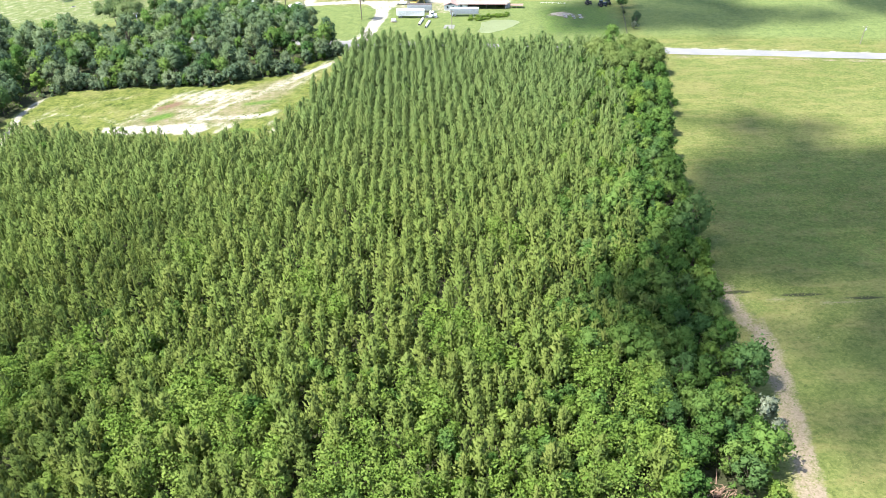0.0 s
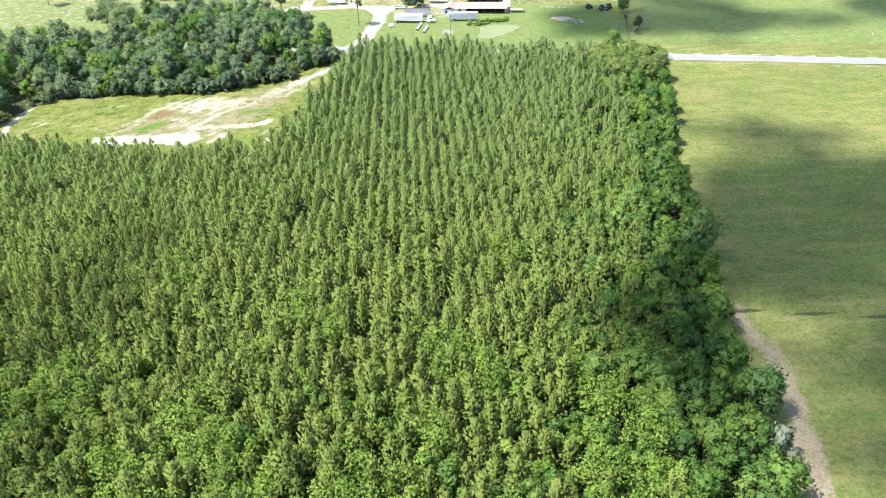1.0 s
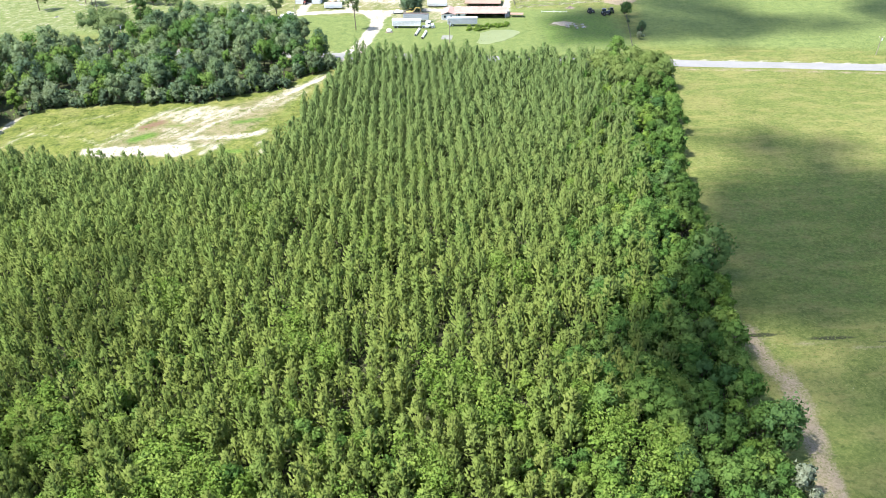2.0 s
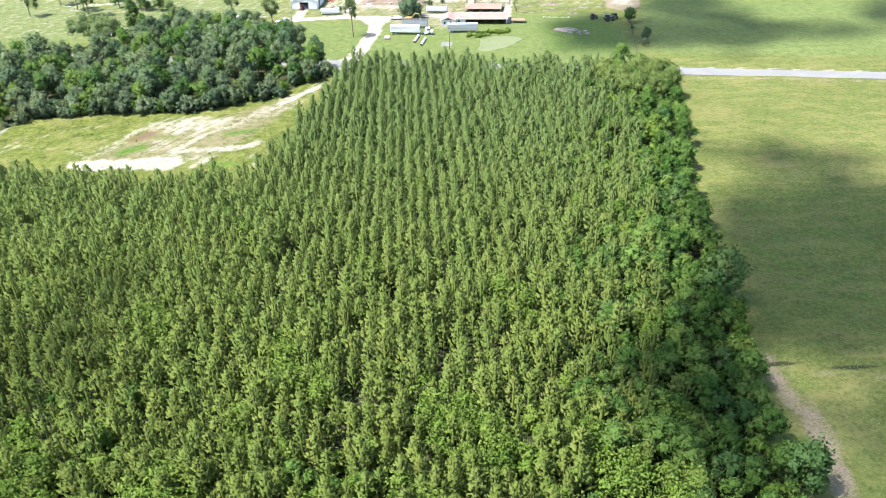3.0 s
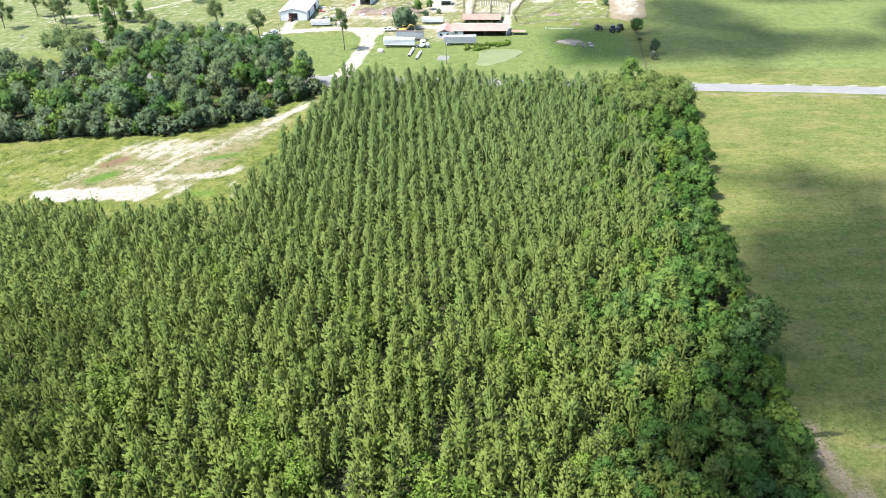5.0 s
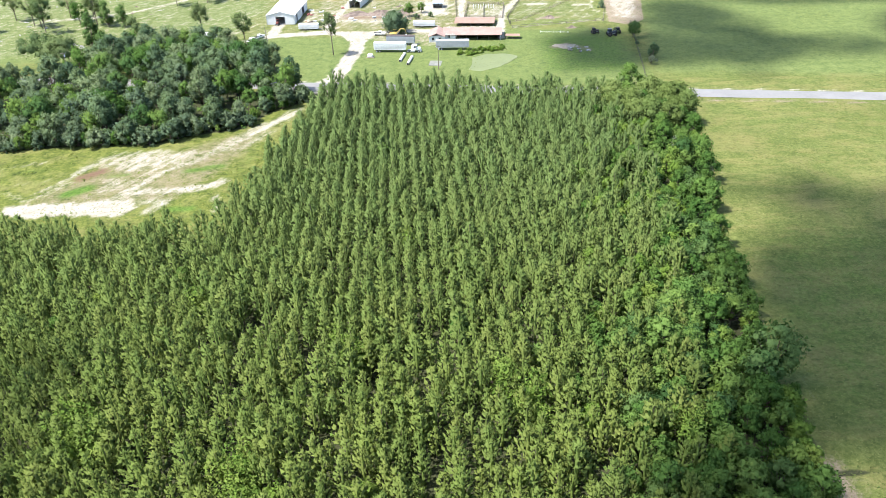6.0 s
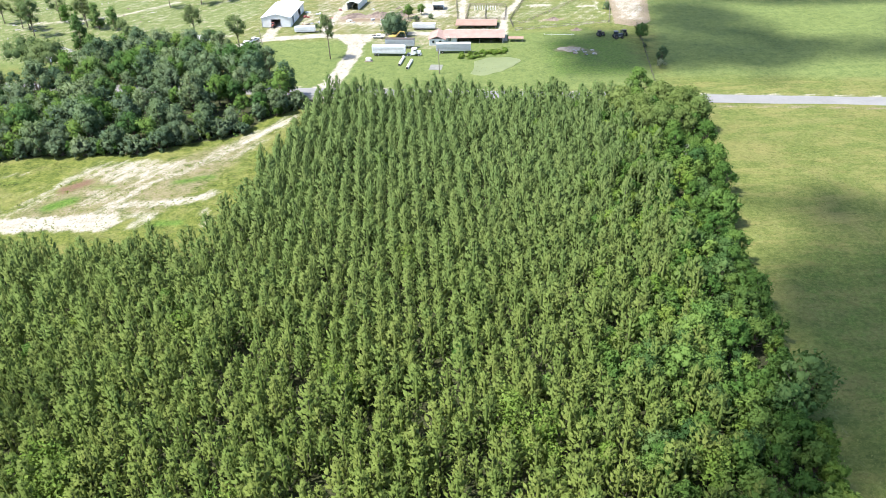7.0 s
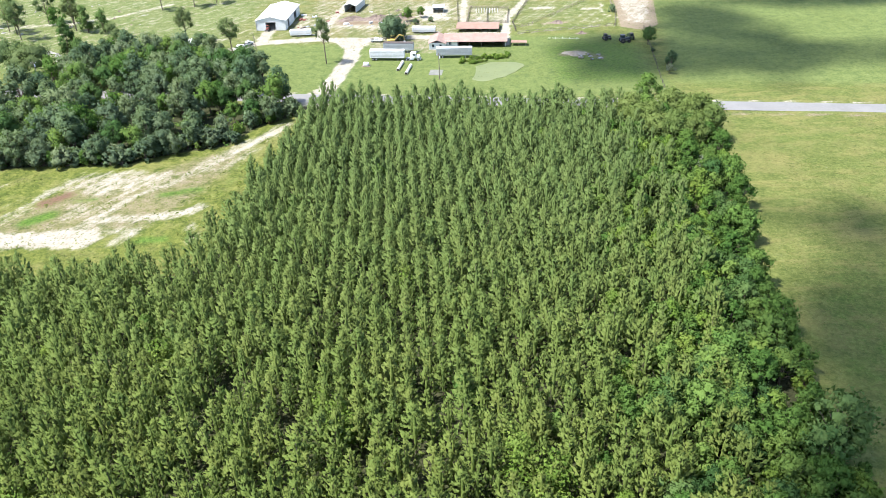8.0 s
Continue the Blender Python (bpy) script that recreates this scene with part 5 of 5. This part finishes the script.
    heap("rubble_heap", -32.0, 457.5, 9.5, 4.0, 1.7, RUBBLE, "long brown heap of earth and rubble", 1, 0.1)
    heap("rubble_heap", -20.5, 457.5, 9.5, 4.0, 1.8, RUBBLE, "tall brown heap of earth and rubble", 2, -0.1)
    heap("rubble_heap", -9.0, 459.0, 5.0, 2.8, 1.7, RUBBLE, "low brown heap of earth and brush", 3, -0.2)
    heap("earth_mound", 60.5, 396.5, 5.2, 3.0, 0.9, PALE_EARTH, "pale bare earth mound in the pasture", 4, -0.2)
    for k in range(9):
        x, y, q = 65.5 + 4.4 * math.sin(k * 2.1), 391.5 + 3.0 * math.cos(k * 3.7), 0.8 + 0.3 * math.sin(k)
        dump = thing("rubbish_pile", (x, y, -0.15), "low heap of broken blue-grey sheets and rubble", "rubbish", turn=k * 1.3)
        for m in range(4):
            part("broken_sheet", box(bmesh.new(), (q * (0.6 + 0.2 * m), q * 0.7, 0.16 + 0.1 * m), (q * 0.5 * math.sin(m * 2.0), q * 0.5 * math.cos(m * 2.0), 0), m * 0.8, 0.03), (SLOT_GREY, RUBBLE, PALE_BRUSH, PALE_EARTH)[(k + m) % 4], dump)
    heap("earth_mound", 60.0, 440.0, 4.0, 2.4, 1.1, RUBBLE, "round brown earth mound in the paddock", 5)
    heap("earth_mound", 68.0, 423.0, 2.4, 1.8, 0.8, RUBBLE, "small brown earth mound by the fence", 6)
    for k, (x, y, a) in enumerate(((-159, 424, 3.0), (-175, 430, 2.6), (-154, 420, 2.0))):
        heap("brush_pile", x, y, a, a * 0.6, 1.0, PALE_BRUSH, "pale heap of cut brush and broken stone", 20 + k)
    rng = np.random.default_rng(77)
    for k in range(26):
        x, y = rng.uniform(-205, -120), rng.uniform(432, 505)
        heap("brush_pile", x, y, rng.uniform(0.7, 1.8), rng.uniform(0.4, 0.8), rng.uniform(0.3, 0.6), PALE_BRUSH if k % 3 else RUBBLE, "low scatter of pale cut brush in the rough pasture", 30 + k, rng.uniform(0, 3))
    for k in range(22):
        x, y = rng.choice([rng.uniform(-57, -48), rng.uniform(-44, -2)]), rng.uniform(442, 472)
        s = rng.uniform(0.5, 1.5)
        junk = thing("scrap_pile", (x, y, -0.15), "pile of rusty and pale scrap metal and timber", "scrap", turn=rng.uniform(0, 3))
        stuff = [WOOD, PALE_METAL, RED, GREY_METAL, WHITE_PAINT, RUBBLE][k % 6]
        for m in range(6):
            part("scrap_piece", box(bmesh.new(), (s * rng.uniform(0.4, 1.4), s * rng.uniform(0.2, 0.6), s * rng.uniform(0.2, 0.6)), (rng.uniform(-s, s), rng.uniform(-s, s) * 0.6, 0), rng.uniform(0, 3), 0.03), stuff, junk)
    # paddock fences and pens
    fence([(40.5, 430), (40.5, 442.6), (51.0, 477), (58, 500)])
    fence([(41, 434), (47, 437.4), (76, 471.8), (90, 489)], 1.1, 3.5, 2, WOOD)
    fence([(41, 425.5), (46, 426.4), (84.5, 432.2), (89.8, 456), (92, 490)], 1.1, 3.5, 2, WOOD)
    fence([(52.7, 417), (65.4, 414.8)], 0.7, 3.0, 1, WHITE_PAINT, "low white board rail in the pasture")
    fence([(20, 445), (38, 442.5), (41, 466), (23, 469), (20, 445)], 1.4, 2.5, 4, WOOD, "grey cattle pen of posts and rails")
    fence([(29, 444), (31, 467)], 1.4, 2.5, 4, WOOD, "grey dividing rails of the cattle pen")
    fence([(16, 441), (17, 470), (18, 500)], 1.3, 3.0, 3)
    for k in range(9):
        post = thing("pen_post", (25.5 + 1.25 * k, 461.8 - 0.12 * k, -0.1), "short white post of the cattle pen", "post", "white pen posts")
        part("post", box(bmesh.new(), (0.3, 0.3, 2.0), (0, 0, 0), bevel=0.05), WHITE_PAINT, post)
    fence([xy(28, 353.5), xy(28, 392), xy(28, 440)], 1.2, 5.0, 2, DARK_WOOD, "wire-and-post fence between farm and field")
    tractor(76.3, 412.4, radians(20), DARK_STEEL, "old dark tractor parked in the pasture")
    tractor(82.6, 408.0, radians(10), BLUE, "dark tractor with a pale canopy in the pasture", 1.25)
    tractor(86.2, 411.6, radians(100), DARK_STEEL, "rusting dark tractor beside a tree", 1.1)
    # pond with scum, and what grows round it
    pond = []
    for k in range(40):
        q = k * 2 * math.pi / 40
        wave = 1 + 0.10 * math.sin(2 * q + 0.6) + 0.08 * math.sin(3 * q + 1) + 0.05 * math.sin(5 * q) + 0.03 * math.sin(9 * q)
        lift = 2.6 * math.cos(q)
        pond.append((26.4 + 10.2 * wave * math.cos(q), 380.0 + lift + 10.0 * wave * math.sin(q), -0.1))
    bm = bmesh.new()
    sheet(bm, pond, 0.3)
    tagged(part("water", bm, ALGAE), "small pond covered with pale green scum", "pond", kind="structure")
    for k in range(48):
        hardwood("bush", 15.0 + 0.42 * k + rng.uniform(-0.9, 0.9), 388.4 + 0.17 * k + rng.uniform(-2.4, 6.0) * (1 - 0.01 * k), rng.uniform(0.22, 0.62), rng.uniform(0, 6.28), "shrubs round the pond")
    # yard trees
    hardwood("dome", -13.5, 424.0, 1.15, 0.5, "trees round the farm")
    hardwood("broad", -6.6, 452.0, 0.62, 1.5, "trees round the farm")
    hardwood("broad", -0.5, 458.0, 0.5, 2.5, "trees round the farm")
    hardwood("oak", 91.5, 404.0, 0.66, 3.5, "trees round the farm")
    hardwood("shrub", 86.0, 411.5, 0.9, 3.1, "trees round the farm")
    hardwood("tall", 92.5, 375.5, 0.5, 4.5, "trees round the farm")
    hardwood("grey", 90.3, 369.0, 0.55, 1.2, "trees round the farm")
    for x, y, s in ((92.5, 379, 0.8), (91, 395, 0.5), (-3, 447, 0.8), (4, 450, 0.7), (-49, 442, 0.6), (88, 455, 1.0)):
        hardwood("shrub", x, y, s, rng.uniform(0, 6.28), "shrubs round the farm")
    tall_pine(-38.6, 396.0, 19.5, 1, -0.6, 1200, 4.2)
    tall_pine(-77.0, 406.0, 18.0, 2, -1.2, 1400, 4.6)
    tall_pine(-100.3, 426.0, 17.5, 3, -0.8, 1500, 5.0)
    for k, (x, y, h) in enumerate(((-191.8, 460, 15), (-180.7, 446.5, 16), (-178.4, 472, 14), (-160, 457.5, 15), (-166, 470, 13), (-114, 493, 14), (-129, 489, 14), (-104, 498, 13), (-186, 455, 13), (-205, 470, 15), (-212, 448, 14), (-60, 505, 14))):
        tall_pine(x, y, h * 1.3, 40 + k, rng.uniform(-1.8, 0.3), 1400, rng.uniform(4.6, 6.4), 0.30, lobes=13)
    for x, y, kind, s in ((-92.5, 425.5, "oak", 0.5), (-99, 419, "small", 0.6), (-109, 411, "dome", 1.05), (-116, 407, "woodland", 0.9),
                          (-170, 462, "thin", 0.9),
                          (-100, 506, "broad", 0.8), (-92, 512, "broad", 0.9), (-118, 509, "oak", 0.7)):
        hardwood(kind, x, y, s, rng.uniform(0, 6.28), "trees round the farm")
    tall_pine(-146.4, 413.5, 18.5, 90, 1.2, 2600, 4.4, 0.1, "narrow dark tree overgrown with leafy vines", "vine_covered_tree")
    for x, y, seed, lean in ((-148.7, 387.2, 95, 0.9), (-159.1, 393.4, 97, -1.6)):
        tall_pine(x, y, 14.5, seed, lean, 2600, 10.0, 0.52, "wide flat-topped tree with thin pale foliage", "flat_topped_tree", 16)
    for x, y, tall, seed in ((-153.0, 453.4, 11.5, 61), (-144.9, 452.3, 10.0, 62)):
        tall_pine(x, y, tall * 1.15, seed, -0.4, 1500, 3.6, 0.08, "dark tree trunk wrapped in dense leafy vines", "vine_covered_tree")
    tall_pine(-128.0, 420.5, 13.5, 96, -1.0, 900, 6.6, 0.5, "crooked thin tree with sparse foliage", "crooked_tree", 9)
    pickup(-78.4, 411.0, radians(62), WHITE_PAINT, "white pickup truck parked under a tall pine")
    tall_pine(-141.2, 411.0, 10.5, 91, 0.4, 1600, 4.2, 0.1, "short dark tree overgrown with leafy vines", "vine_covered_tree")
    scrap = thing("collapsed_shed", (-98.0, 428.0, -0.2), "collapsed shed of pale sheets among bushes", "shed", turn=radians(-12))
    part("roof_sheet", sheet(bmesh.new(), [(-4, -2.5, 0.9), (3.5, -2.8, 0.7), (4, 2.4, 1.9), (-3.6, 2.6, 2.1)], 0.08), WHITE_METAL, scrap)
    part("wall", box(bmesh.new(), (6.5, 0.12, 1.8), (0, 2.2, 0)), WOOD, scrap)
    part("wall", box(bmesh.new(), (0.12, 4.0, 0.8), (-3.2, 0, 0)), WOOD, scrap)


build_farm()
